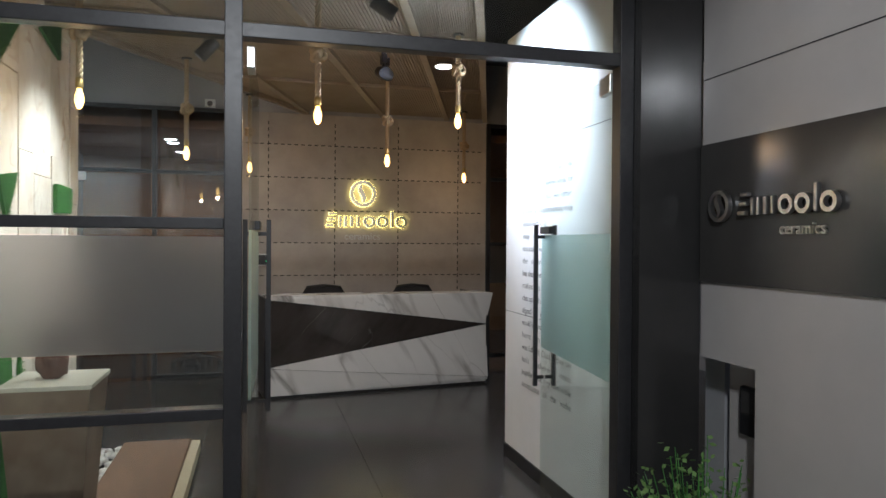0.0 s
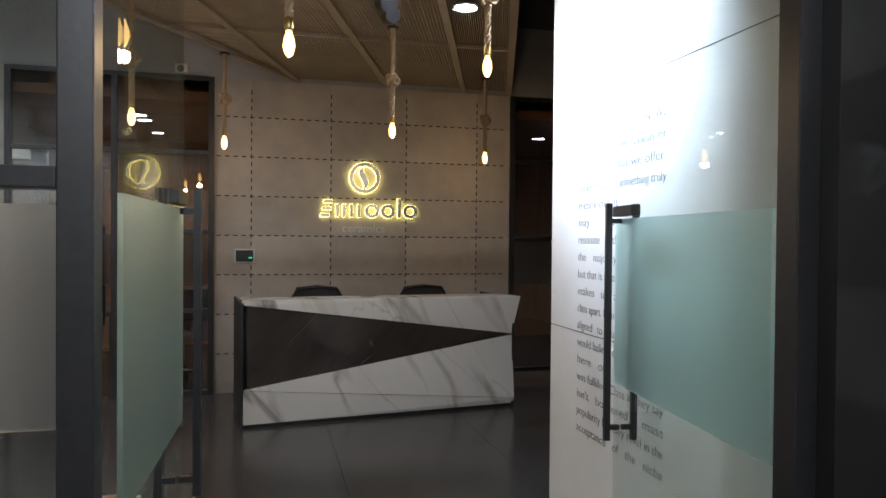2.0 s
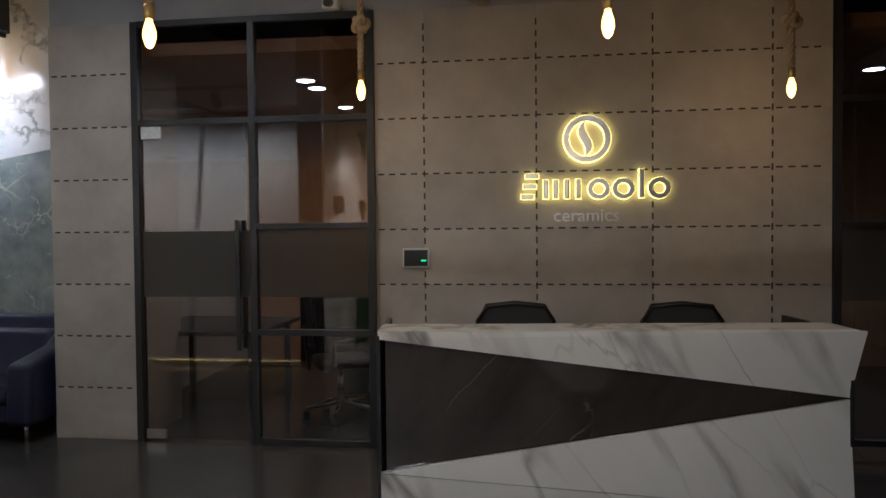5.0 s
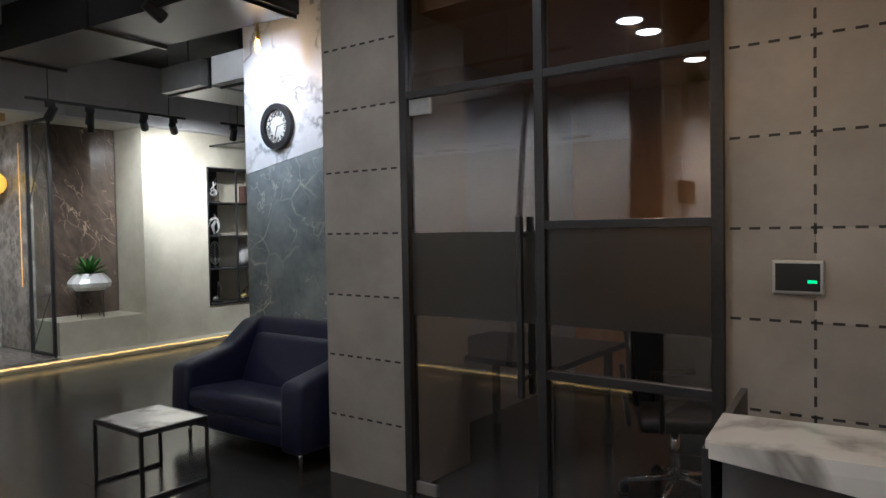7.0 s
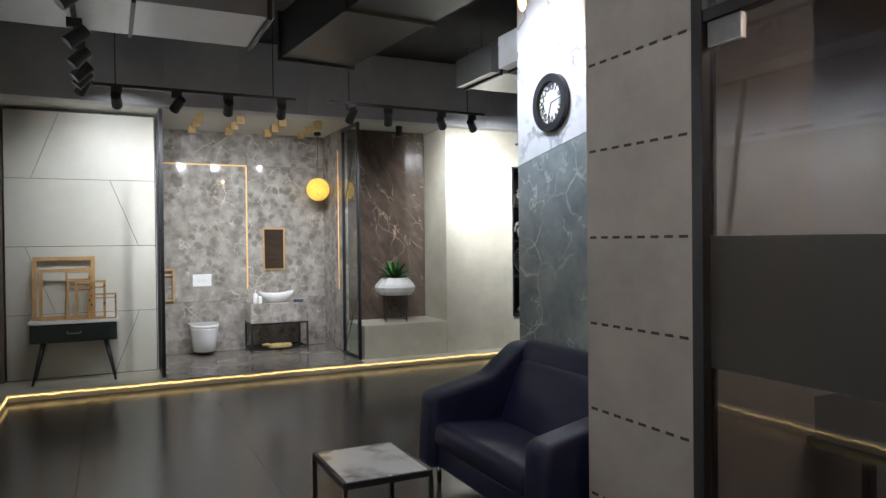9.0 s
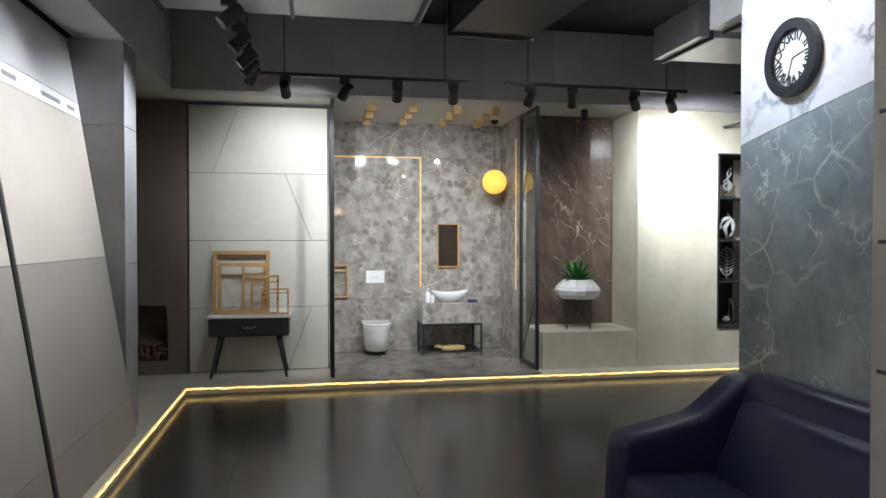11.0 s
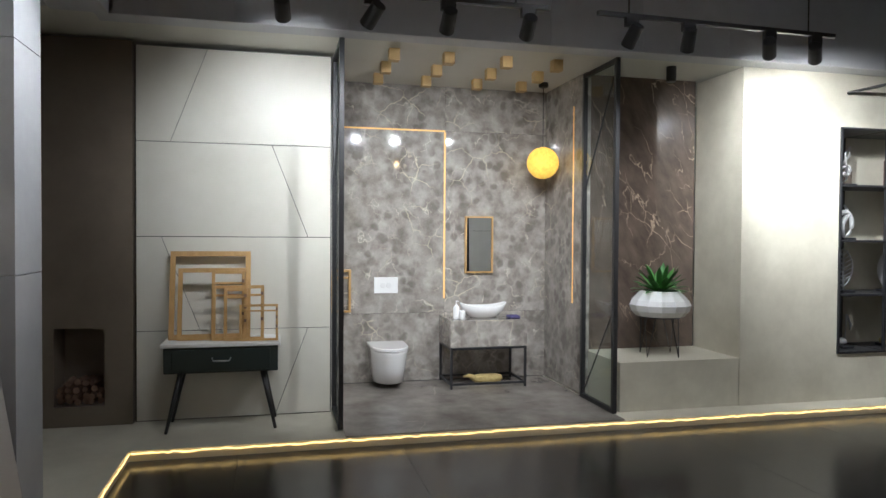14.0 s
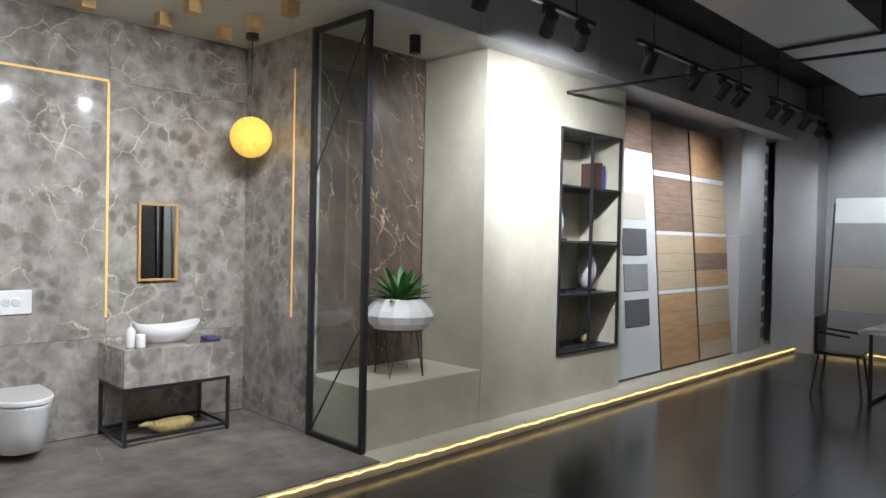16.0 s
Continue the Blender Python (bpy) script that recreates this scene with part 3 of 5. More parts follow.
part("rail", box_bm(-1.28, SY - 0.038, 1.69, 0.285, SY + 0.038, 1.735, 0.004), BLACK, front)
part("rail", box_bm(-1.28, SY - 0.038, 0.93, 0.285, SY + 0.038, 0.975, 0.004), BLACK, front)
part("rail", box_bm(-1.28, SY - 0.038, 0, 0.285, SY + 0.038, 0.06, 0.004), BLACK, front)
part("rail", box_bm(-1.28, SY - 0.038, 3.16, 2.03, SY + 0.038, 3.22, 0.004), BLACK, front)
shop_pane("pane", front, -1.28, 0.285, 1.735, 2.46, SY)
shop_pane("pane", front, -1.28, 0.285, 2.52, 3.16, SY)
shop_pane("pane", front, 0.355, 2.03, 2.52, 3.16, SY)
shop_pane("pane", front, -1.28, 0.285, 0.06, 0.93, SY)
shop_pane("pane", front, -1.28, 0.285, 0.975, 1.19, SY)
shop_pane("frosted_pane", front, -1.28, 0.285, 1.2, 1.66, SY, FROST, "frosted band")
shop_pane("pane", front, -1.28, 0.285, 1.665, 1.69, SY)


def glass_door(name, hinge, angle, width, flip, label):
    """A frameless glass door with a frosted band and pull handles, hinged at its local origin."""
    d = tagged(new(name), label, "glass door", kind="structure")
    for z0, z1, mat, nm in ((0.01, 0.98, GLASS, "pane"), (0.98, 1.69, TEALFROST, "frosted_pane"), (1.69, 2.44, GLASS, "pane")):
        ob = part(nm, box_bm(0.01, -0.006, z0, width, 0.006, z1), mat, d)
        ob.visible_shadow = False
    part("patch_fitting", box_bm(0.0, -0.016, 2.36, 0.14, 0.016, 2.45, 0.003), STEEL, d, "brushed steel patch fitting")
    part("patch_fitting", box_bm(0.0, -0.016, 0.005, 0.14, 0.016, 0.09, 0.003), STEEL, d, "brushed steel patch fitting")
    part("lock_plate", box_bm(width - 0.2, -0.02, 1.7, width, 0.02, 1.745, 0.003), BLACK, d)
    for s in (-1, 1):
        h = part("handle", bar_bm((width - 0.06, s * 0.06, 0.745), (width - 0.06, s * 0.06, 1.755), 0.024), BLACK, d, "black square pull handle")
        for z in (0.8, 1.68):
            part("bracket", bar_bm((width - 0.06, s * 0.006, z), (width - 0.06, s * 0.06, z), 0.02), BLACK, h)
    d.matrix_world = pose(*hinge, 0, 0, angle)
    return d


glass_door("door_1", (2.04, 3.05, 0), 83.5, 1.14, 1, "open frameless glass door with a teal frosted band")
glass_door("door_2", (0.385, 3.05, 0), 88, 0.86, -1, "open frameless glass door with a frosted band")

# ---- cabin partition ----
part_w = tagged(new("window_2"), "dark framed glass partition of the cabin with frosted bands", "partition", kind="structure")
for x in (-1.72, 0.12):
    part("mullion", box_bm(x, W - 0.035, 0, x + 0.055, W + 0.04, 3.22, 0.003), BLACK, part_w)
part("mullion", box_bm(-0.79, W - 0.03, 0, -0.735, W + 0.035, 3.18, 0.003), BLACK, part_w)
for x0, x1, z in ((-1.665, 0.12, 3.18), (-1.665, -0.79, 2.43), (-0.735, 0.12, 2.43), (-0.735, 0.12, 1.63), (-0.735, 0.12, 0.83), (-0.735, 0.12, 0.0)):
    part("rail", box_bm(x0, W - 0.028, z, x1, W + 0.03, z + 0.045, 0.003), BLACK, part_w)
for x0, x1 in ((-1.665, -0.79), (-0.735, 0.12)):
    shop_pane("pane", part_w, x0, x1, 2.475, 3.18, W, DARKGLASS)
shop_pane("pane", part_w, -0.735, 0.12, 1.675, 2.43, W, DARKGLASS)
shop_pane("frosted_pane", part_w, -0.735, 0.12, 1.12, 1.63, W, CABINFROST, "frosted band")
shop_pane("pane", part_w, -0.735, 0.12, 0.875, 1.12, W, DARKGLASS)
shop_pane("pane", part_w, -0.735, 0.12, 0.045, 0.83, W, DARKGLASS)
cd = tagged(new("door_3"), "closed glass cabin door with a frosted band", "glass door", kind="structure")
shop_pane("pane", cd, -1.655, -0.8, 1.62, 2.42, W, DARKGLASS)
shop_pane("frosted_pane", cd, -1.655, -0.8, 1.12, 1.62, W, CABINFROST, "frosted band")
shop_pane("pane", cd, -1.655, -0.8, 0.02, 1.12, W, DARKGLASS)
part("patch_fitting", box_bm(-1.655, W - 0.016, 2.33, -1.5, W + 0.016, 2.425, 0.003), STEEL, cd, "brushed steel patch fitting")
part("patch_fitting", box_bm(-1.655, W - 0.016, 0.02, -1.5, W + 0.016, 0.09, 0.003), STEEL, cd, "brushed steel patch fitting")
for s in (-1, 1):
    h = part("handle", bar_bm((-0.87, W + s * 0.06, 0.72), (-0.87, W + s * 0.06, 1.7), 0.03), BLACK, cd, "black pull handle")
    for z in (0.82, 1.6):
        part("bracket", bar_bm((-0.87, W + s * 0.006, z), (-0.87, W + s * 0.06, z), 0.02), BLACK, h)
right_w = tagged(new("window_3"), "dark framed glass partition with a frosted band", "partition", kind="structure")
for x in (3.36, 4.3, 5.3):
    part("mullion", box_bm(x, W, 0, x + 0.055, W + 0.07, 3.22, 0.003), BLACK, right_w)
for x0, x1 in ((3.415, 4.3), (4.355, 5.3), (5.355, 5.99)):
    for z in (3.17, 2.46, 1.6, 0.1):
        part("rail", box_bm(x0, W + 0.005, z, x1, W + 0.065, z + 0.045, 0.003), BLACK, right_w)
    shop_pane("pane", right_w, x0, x1, 1.645, 2.46, W + 0.035, DARKGLASS)
    shop_pane("pane", right_w, x0, x1, 2.505, 3.17, W + 0.035, DARKGLASS)
    shop_pane("frosted_pane", right_w, x0, x1, 1.1, 1.6, W + 0.035, CABINFROST, "frosted band")
    shop_pane("pane", right_w, x0, x1, 0.145, 1.1, W + 0.035, DARKGLASS)


# ---- reception desk ----
desk = thing("reception_desk", "faceted white and dark marble reception desk with black plinth", "desk")
A, B = Vector((0.51, 7.45, 0)), Vector((3.02, 7.735, 0))
along = (B - A).normalized()
inw = Vector((-along.y, along.x, 0))


def dk(u, z, out=0.0):
    """A point of the desk's front: u from 0 to 1 along it."""
    return A + (B - A) * u + Vector((0, 0, z)) - inw * out


part("upper_panel", prism_bm([dk(0, 1.075, 0.03), dk(1.012, 1.06, 0.03), dk(0.985, 0.70, -0.015), dk(0.0, 1.035, 0.03)], inw * 0.03), WHITEMARBLE, desk, "white veined marble panel")
part("dark_panel", prism_bm([dk(0.012, 1.022, 0.008), dk(0.98, 0.70, -0.02), dk(0.012, 0.335, 0.0)], inw * 0.03), DARKMARBLE, desk, "dark polished marble wedge")
part("lower_panel", prism_bm([dk(0.0, 0.325, 0.028), dk(0.985, 0.69, -0.012), dk(0.995, 0.085, 0.0)], inw * 0.03), WHITEMARBLE, desk, "white veined marble panel")
part("foot_panel", prism_bm([dk(0.0, 0.32, 0.028), dk(0.995, 0.08, 0.0), dk(0.99, 0.03, -0.02), dk(0.0, 0.03, -0.0)], inw * 0.03), WHITEMARBLE, desk, "white marble panel in shade")
part("plinth", prism_bm([dk(0.004, 0.0, -0.03), dk(0.985, 0.0, -0.03), dk(0.985, 0.05, -0.03), dk(0.004, 0.05, -0.03)], inw * 0.5), BLACK, desk)
for u, s in ((0.0, -1), (0.985, 1)):
    part("end_panel", prism_bm([dk(u, 0.0, -0.012), dk(u, 1.05, -0.0), dk(u, 1.05, -0.78), dk(u, 0.0, -0.78)], along * (-0.022 if s < 0 else 0.022)), BLACK, desk, "black end panel")
part("counter_top", prism_bm([dk(-0.005, 1.04, -0.002), dk(1.0, 1.03, -0.002), dk(1.0, 1.03, -0.3), dk(-0.005, 1.04, -0.3)], (0, 0, 0.034)), WHITEMARBLE, desk, "white marble counter top")
part("back_panel", prism_bm([dk(0.0, 0.0, -0.27), dk(0.985, 0.0, -0.27), dk(0.985, 1.03, -0.27), dk(0.0, 1.03, -0.27)], inw * 0.025), BLACK, desk)
part("work_top", prism_bm([dk(0.0, 0.72, -0.3), dk(0.985, 0.72, -0.3), dk(0.985, 0.72, -0.78), dk(0.0, 0.72, -0.78)], (0, 0, 0.03)), DARKWOOD, desk)


def office_chair(at, turn, back_top=1.1):
    """A swivel chair with a mesh back, built facing -y."""
    c = thing("office_chair", "black mesh-backed office swivel chair with chrome base", "chair", "office chairs")
    part("seat", box_bm(-0.24, -0.25, 0.44, 0.24, 0.22, 0.52, 0.03), BLACKPLASTIC, c, smooth=True)
    outline = [(-0.25, 0.24, 0.62), (0.25, 0.24, 0.62), (0.26, 0.27, 0.98), (0.2, 0.285, back_top - 0.02), (0, 0.29, back_top), (-0.2, 0.285, back_top - 0.02), (-0.26, 0.27, 0.98)]
    part("back_mesh", prism_bm(outline, (0, 0.012, 0)), material("chair_mesh", (0.02, 0.02, 0.022), 0.8), c)
    part("back_frame", tube_bm(outline + outline[:1], 0.018, 8), BLACKPLASTIC, c, smooth=True)
    part("spine", bar_bm((0, 0.27, 0.42), (0, 0.31, 0.8), 0.05, 0.03), BLACKPLASTIC, c)
    part("column", tube_bm([(0, 0, 0.12), (0, 0, 0.44)], 0.03), CHROME, c, "chrome gas column", True)
    for k in range(5):
        a = k * 2 * math.pi / 5 + 0.3
        leg = part("leg", tube_bm([(0, 0, 0.13), (0.3 * math.cos(a), 0.3 * math.sin(a), 0.085)], [0.03, 0.016], 8), CHROME, c, "chrome leg", True)
        part("castor", lathe_bm([(0.02, 0), (0.034, 0.01), (0.034, 0.06), (0.015, 0.075)], 12, (0.3 * math.cos(a), 0.3 * math.sin(a), 0.0)), BLACKPLASTIC, leg)
    for s in (-1, 1):
        part("armrest", tube_bm([(s * 0.27, 0.1, 0.46), (s * 0.3, 0.1, 0.68), (s * 0.3, -0.16, 0.7)], 0.02, 8), BLACKPLASTIC, c, smooth=True)
    c.matrix_world = pose(at[0], at[1], 0, 0, 0, turn)
    return c


chair = office_chair((1.2, 8.4), 0)
copy_thing(chair, pose(2.32, 8.42, 0, 0, 0, 0))
copy_thing(chair, pose(-0.35, 9.75, 0, 0, 0, 115))

# ---- sofa ----
sofa = thing("sofa", "navy blue leather two-seat sofa with sloping arms", "sofa")


def sloped(profile, x0, x1, bevel=0.05):
    """An upholstered piece: a y-z profile pushed from x0 to x1, with rounded edges."""
    bm = prism_bm([(x0, y, z) for y, z in profile], (x1 - x0, 0, 0))
    bmesh.ops.recalc_face_normals(bm, faces=bm.faces[:])
    bmesh.ops.bevel(bm, geom=bm.edges[:], offset=bevel, segments=4, affect="EDGES", profile=0.5)
    return bm


part("base", sloped([(8.72, 0.14), (9.5, 0.14), (9.5, 0.3), (8.72, 0.3)], -3.93, -2.55, 0.03), NAVY, sofa, smooth=True)
part("seat_cushion", sloped([(8.68, 0.29), (9.32, 0.26), (9.3, 0.42), (8.7, 0.45)], -3.8, -2.68, 0.055), NAVY, sofa, smooth=True)
part("backrest", sloped([(9.2, 0.28), (9.52, 0.24), (9.54, 0.91), (9.4, 0.93)], -3.84, -2.64, 0.06), NAVY, sofa, smooth=True)
part("back_cushion", sloped([(9.13, 0.4), (9.3, 0.42), (9.44, 0.8), (9.3, 0.8)], -3.74, -2.74, 0.05), NAVY, sofa, smooth=True)
for x0, x1 in ((-4.0, -3.78), (-2.7, -2.48)):
    part("armrest", sloped([(8.66, 0.13), (9.54, 0.13), (9.54, 0.9), (9.38, 0.9), (9.12, 0.7), (8.68, 0.61)], x0, x1, 0.055), NAVY, sofa, smooth=True)
for x in (-3.9, -2.6):
    for y in (8.78, 9.45):
        part("leg", tube_bm([(x, y, 0.0), (x, y, 0.16)], [0.014, 0.02], 10), CHROME, sofa, "chrome leg", True)

# ---- side table ----
st = thing("side_table", "small square side table with white marble top and black metal frame", "table")
x0, x1, y0, y1 = -3.53, -2.97, 7.84, 8.3
part("tabletop", box_bm(x0 + 0.012, y0 + 0.012, 0.412, x1 - 0.012, y1 - 0.012, 0.434, 0.002), WHITEMARBLE, st, "white marble top")
for p, q in (((x0, y0), (x1, y0)), ((x1, y0), (x1, y1)), ((x1, y1), (x0, y1)), ((x0, y1), (x0, y0))):
    part("rim", bar_bm((*p, 0.418), (*q, 0.418), 0.02, 0.03), BLACK, st)
for x in (x0, x1):
    part("leg", bar_bm((x, y0, 0.0), (x, y0, 0.405), 0.02), BLACK, st)
    part("leg", bar_bm((x, y1, 0.0), (x, y1, 0.405), 0.02), BLACK, st)
    part("foot_bar", bar_bm((x, y0, 0.01), (x, y1, 0.01), 0.02), BLACK, st)

# ---- clock ----
ck = thing("wall_clock", "round black wall clock with white dial and roman numerals", "clock", at=(-3.66, 9.552, 2.54))
R = Matrix.Rotation(radians(90), 4, "X")


def facing(bm):
    bm.transform(R)
    return bm


part("rim", ring_bm(0, 0, 0.195, 0.142, -0.04, 0.0, 40), BLACK, ck)
part("dial", facing(lathe_bm([(0.149, 0.002), (0.149, 0.014)], 40)), material("dial_white", (0.75, 0.74, 0.7), 0.5), ck)
for k, s in enumerate(("XII", "I", "II", "III", "IV", "V", "VI", "VII", "VIII", "IX", "X", "XI")):
    a = radians(30 * k)
    words("numeral", s, 0.068, pose(0.112 * math.sin(a), -0.0155, 0.112 * math.cos(a) , 90, 0, 0) @ pose(0, 0, 0, 0, 0, -30 * k) @ pose(0, -0.024, 0), BLACK, ck, 0.0008, "CENTER", 0.0016)
for ang, ln, w in ((80, 0.085, 0.01), (200, 0.11, 0.007)):
    a = radians(ang)
    part("hand_pointer", bar_bm((0, -0.018, 0), (ln * math.sin(a), -0.018, ln * math.cos(a)), w, 0.002), BLACK, ck)

# ---- rope pendants ----
def rope_pendant(at, top):
    g = thing("rope_pendant_lamp", "filament bulb hanging on a knotted jute rope", "pendant lamp", "rope pendants", at)
    L = top - at[2]
    part("bulb", lathe_bm([(0.005, -0.08), (0.017, -0.068), (0.027, -0.035), (0.024, -0.005), (0.014, 0.025), (0.012, 0.04)], 16), BULB, g, "glowing filament bulb", True)
    part("holder", lathe_bm([(0.018, 0.035), (0.022, 0.045), (0.022, 0.085), (0.012, 0.1)], 14), material("brass", (0.5, 0.36, 0.14), 0.35, metal=1.0), g, "brass holder", True)
    strands = bmesh.new()
    n = max(10, int(L / 0.02))
    for ph in (0, 2.1, 4.2):
        pts = []
        for i in range(n + 1):
            z = 0.09 + (L - 0.09) * i / n
            a = z * 55 + ph
            pts.append((0.011 * math.cos(a), 0.011 * math.sin(a), z))
        tube_bm(pts, 0.0115, 6, strands)
    part("rope", strands, ROPE, g, "twisted jute rope", True)
    kn = bmesh.new()
    pts = [((0.03 + 0.018 * math.cos(1.5 * a)) * math.cos(a), 0.04 * math.sin(a) * 0.8, 0.36 + 0.035 * math.sin(1.5 * a)) for a in [i * 4 * math.pi / 40 for i in range(41)]]
    tube_bm(pts, 0.017, 7, kn)
    part("knot", kn, ROPE, g, "rope knot", True)
    part("ceiling_plate", lathe_bm([(0.045, L - 0.012), (0.045, L), (0.04, L + 0.004)], 18), BLACK, g)


for b in BULBS:
    rope_pendant(b, 3.21 if b[0] > -1 else 3.85)


# ---- spot heads and tracks ----
def spot_head(at, target, lit=True, group="track spots"):
    g = thing("track_spotlight", "black cylindrical adjustable spotlight", "spotlight", group)
    d = (Vector(target) - Vector(at)).normalized()
    p = Vector(at)
    can = part("can", tube_bm([p + d * 0.02, p - d * 0.1, p - d * 0.099, p + d * 0.065, p + d * 0.065, p + d * 0.02], [0.04, 0.04, 0.047, 0.05, 0.041, 0.04], 18, cap=False), BLACK, g)
    part("back_cap", tube_bm([p - d * 0.102, p - d * 0.097], [0.04, 0.047], 18), BLACK, can)
    part("lens", tube_bm([p + d * 0.035, p + d * 0.04], [0.039, 0.039], 18), LENS, can, "lit lens")
    part("gear_box", box_bm(p.x - 0.02, p.y - 0.05, p.z + 0.075, p.x + 0.02, p.y + 0.05, p.z + 0.14, 0.004), BLACK, g)
    part("arm", bar_bm((p.x, p.y, p.z + 0.08), p - d * 0.02, 0.016), BLACK, g)
    return g


def track(p, q, ceiling=3.98):
    g = thing("lighting_track", "black lighting track hung from the ceiling", "track")
    part("rail", bar_bm(p, q, 0.035, 0.03), BLACK, g)
    for u in (0.12, 0.88):
        m = Vector(p).lerp(Vector(q), u)
        part("rod", tube_bm([m, (m.x, m.y, ceiling)], 0.006, 6), BLACK, g)


track((-7.2, 6.65, 3.155), (-7.22, 8.66, 3.155))
track((-7.27, 9.04, 3.175), (-7.34, 11.06, 3.175))
track((-7.3, 11.6, 3.175), (-7.3, 13.9, 3.175))
track((-7.3, 14.4, 3.175), (-7.3, 16.4, 3.175))
track((-7.1, 6.62, 3.2), (-1.7, 6.62, 3.2))
for at, target, e in AIMS:
    spot_head(at, target)
for x in (-6.6, -5.8):
    spot_head((x, 6.62, 3.05), (x + 0.1, 5.6, 1.9))
for y in (12.6, 13.2, 14.5, 15.5):
    spot_head((-7.3, y, 3.02), (-8.6, y + 0.2, 1.5))
for at, tg in (((1.36, 5.45, 2.96), (1.5, 3.5, 2.4)), ((1.5, 6.1, 3.1), (1.6, 4.0, 2.6)), ((0.05, 5.33, 3.0), (-1.0, 5.3, 1.8)), ((-3.75, 8.5, 3.28), (-3.7, 9.5, 2.7)), ((1.2, 4.45, 3.12), (2.27, 4.45, 2.5))):
    spot_head(at, tg, group="reception spots")
for p, q in (((1.36, 5.45, 3.08), (1.36, 5.45, 3.22)), ((1.5, 6.1, 3.2), (1.5, 6.1, 3.24)), ((0.05, 5.33, 3.12), (0.05, 5.33, 3.22)), ((-3.75, 8.5, 3.4), (-3.75, 8.5, 3.98))):
    g = thing("spot_stem", "black stem of a ceiling spotlight", "bracket")
    part("stem", bar_bm(p, q, 0.03), BLACK, g)


# ---- ceilings ----
def ceiling_panels():
    """Corrugated mesh panels between steel beams that run askew under the soffit."""
    g = struct("ceiling_reception", bmesh.new(), MESHPANEL, "corrugated brown mesh ceiling panels between steel beams", "ceiling")
    bm = bmesh.new()
    s = 0.34
    for k in range(4):
        xa, xb = (0.1, 1.0, 1.96, 2.8, 3.33)[k:k + 2]
        n = 60
        for i in range(n):
            u0, u1 = i / n, (i + 1) / n
            z0, z1 = 3.262 + 0.012 * (i % 2), 3.262 + 0.012 * ((i + 1) % 2)
            x0, x1 = xa + (xb - xa) * u0, xa + (xb - xa) * u1
            yb = 3.15
            if k == 0:
                continue
            vs = [bm.verts.new(c) for c in ((x0, W, z0), (x1, W, z1), (x1 - s * (W - yb), yb, z1), (x0 - s * (W - yb), yb, z0))]
            bm.faces.new(vs)
    n = 90
    for i in range(n):
        u0, u1 = i / n, (i + 1) / n
        y0, y1 = W - (W - 3.15) * u0, W - (W - 3.15) * u1
        z0, z1 = 3.262 + 0.012 * (i % 2), 3.262 + 0.012 * ((i + 1) % 2)
        vs = [bm.verts.new(c) for c in ((1.0 - 0.64 * (W - y0), y0, z0), (1.0 - s * (W - y0), y0, z0), (1.0 - s * (W - y1), y1, z1), (1.0 - 0.64 * (W - y1), y1, z1))]
        bm.faces.new(vs) if i else None
    for p, q in [((x, W, 3.25), (x - s * (W - 3.15), 3.15, 3.25)) for x in (1.0, 1.96, 2.8, 3.33)] + [((1.0, W, 3.24), (1.0 - 0.64 * (W - 3.15), 3.15, 3.24))]:
        bar_bm(p, q, 0.06, 0.045, bm)
    for y in (7.2, 5.4):
        bar_bm((1.0 - 0.64 * (W - y), y, 3.25), (3.33 - s * (W - y), y, 3.25), 0.03, 0.03, bm)
    bm.to_mesh(g.data)
    bm.free()


ceiling_panels()


def duct(name, pts, w, h, mat, label):
    g = thing(name, label, "duct")
    for i, (p, q) in enumerate(zip(pts, pts[1:])):
        d = (Vector(q) - Vector(p)).normalized()
        part("section", bar_bm(p, q, w, h), mat, g)
        for u in (0.02, 0.5, 0.98):
            m = Vector(p).lerp(Vector(q), u)
            part("flange", bar_bm(m - d * 0.015, m + d * 0.015, w + 0.05, h + 0.05), BLACK, g)
            part("hanger", tube_bm([(m.x, m.y, m.z), (m.x, m.y, 4.0)], 0.008, 6), BLACK, g)
    return g


duct("air_duct", [(-5.6, 6.0, 3.55), (-5.6, 8.0, 3.55)], 0.9, 0.4, DUCT, "silver foil-clad air duct under the soffit")
duct("air_duct", [(-6.2, 8.6, 3.5), (-3.0, 8.9, 3.5)], 0.7, 0.4, material("black_duct", (0.03, 0.03, 0.034), 0.4), "black painted air duct under the soffit")
duct("air_duct", [(-6.4, 10.4, 3.5), (-6.4, 16.0, 3.5)], 0.8, 0.3, DUCT, "silver foil-clad air duct under the soffit")
duct("air_duct", [(-5.2, 10.2, 3.4), (-5.2, 17.0, 3.4)], 0.6, 0.3, DUCT, "silver foil-clad air duct under the soffit")
pipe = thing("sprinkler_pipe", "thin black sprinkler pipe reaching out from the wall", "pipe")
part("pipe", tube_bm([(-8.29, 12.1, 2.98), (-6.6, 12.5, 3.05), (-4.2, 13.0, 3.1)], 0.014, 8), BLACK, pipe)
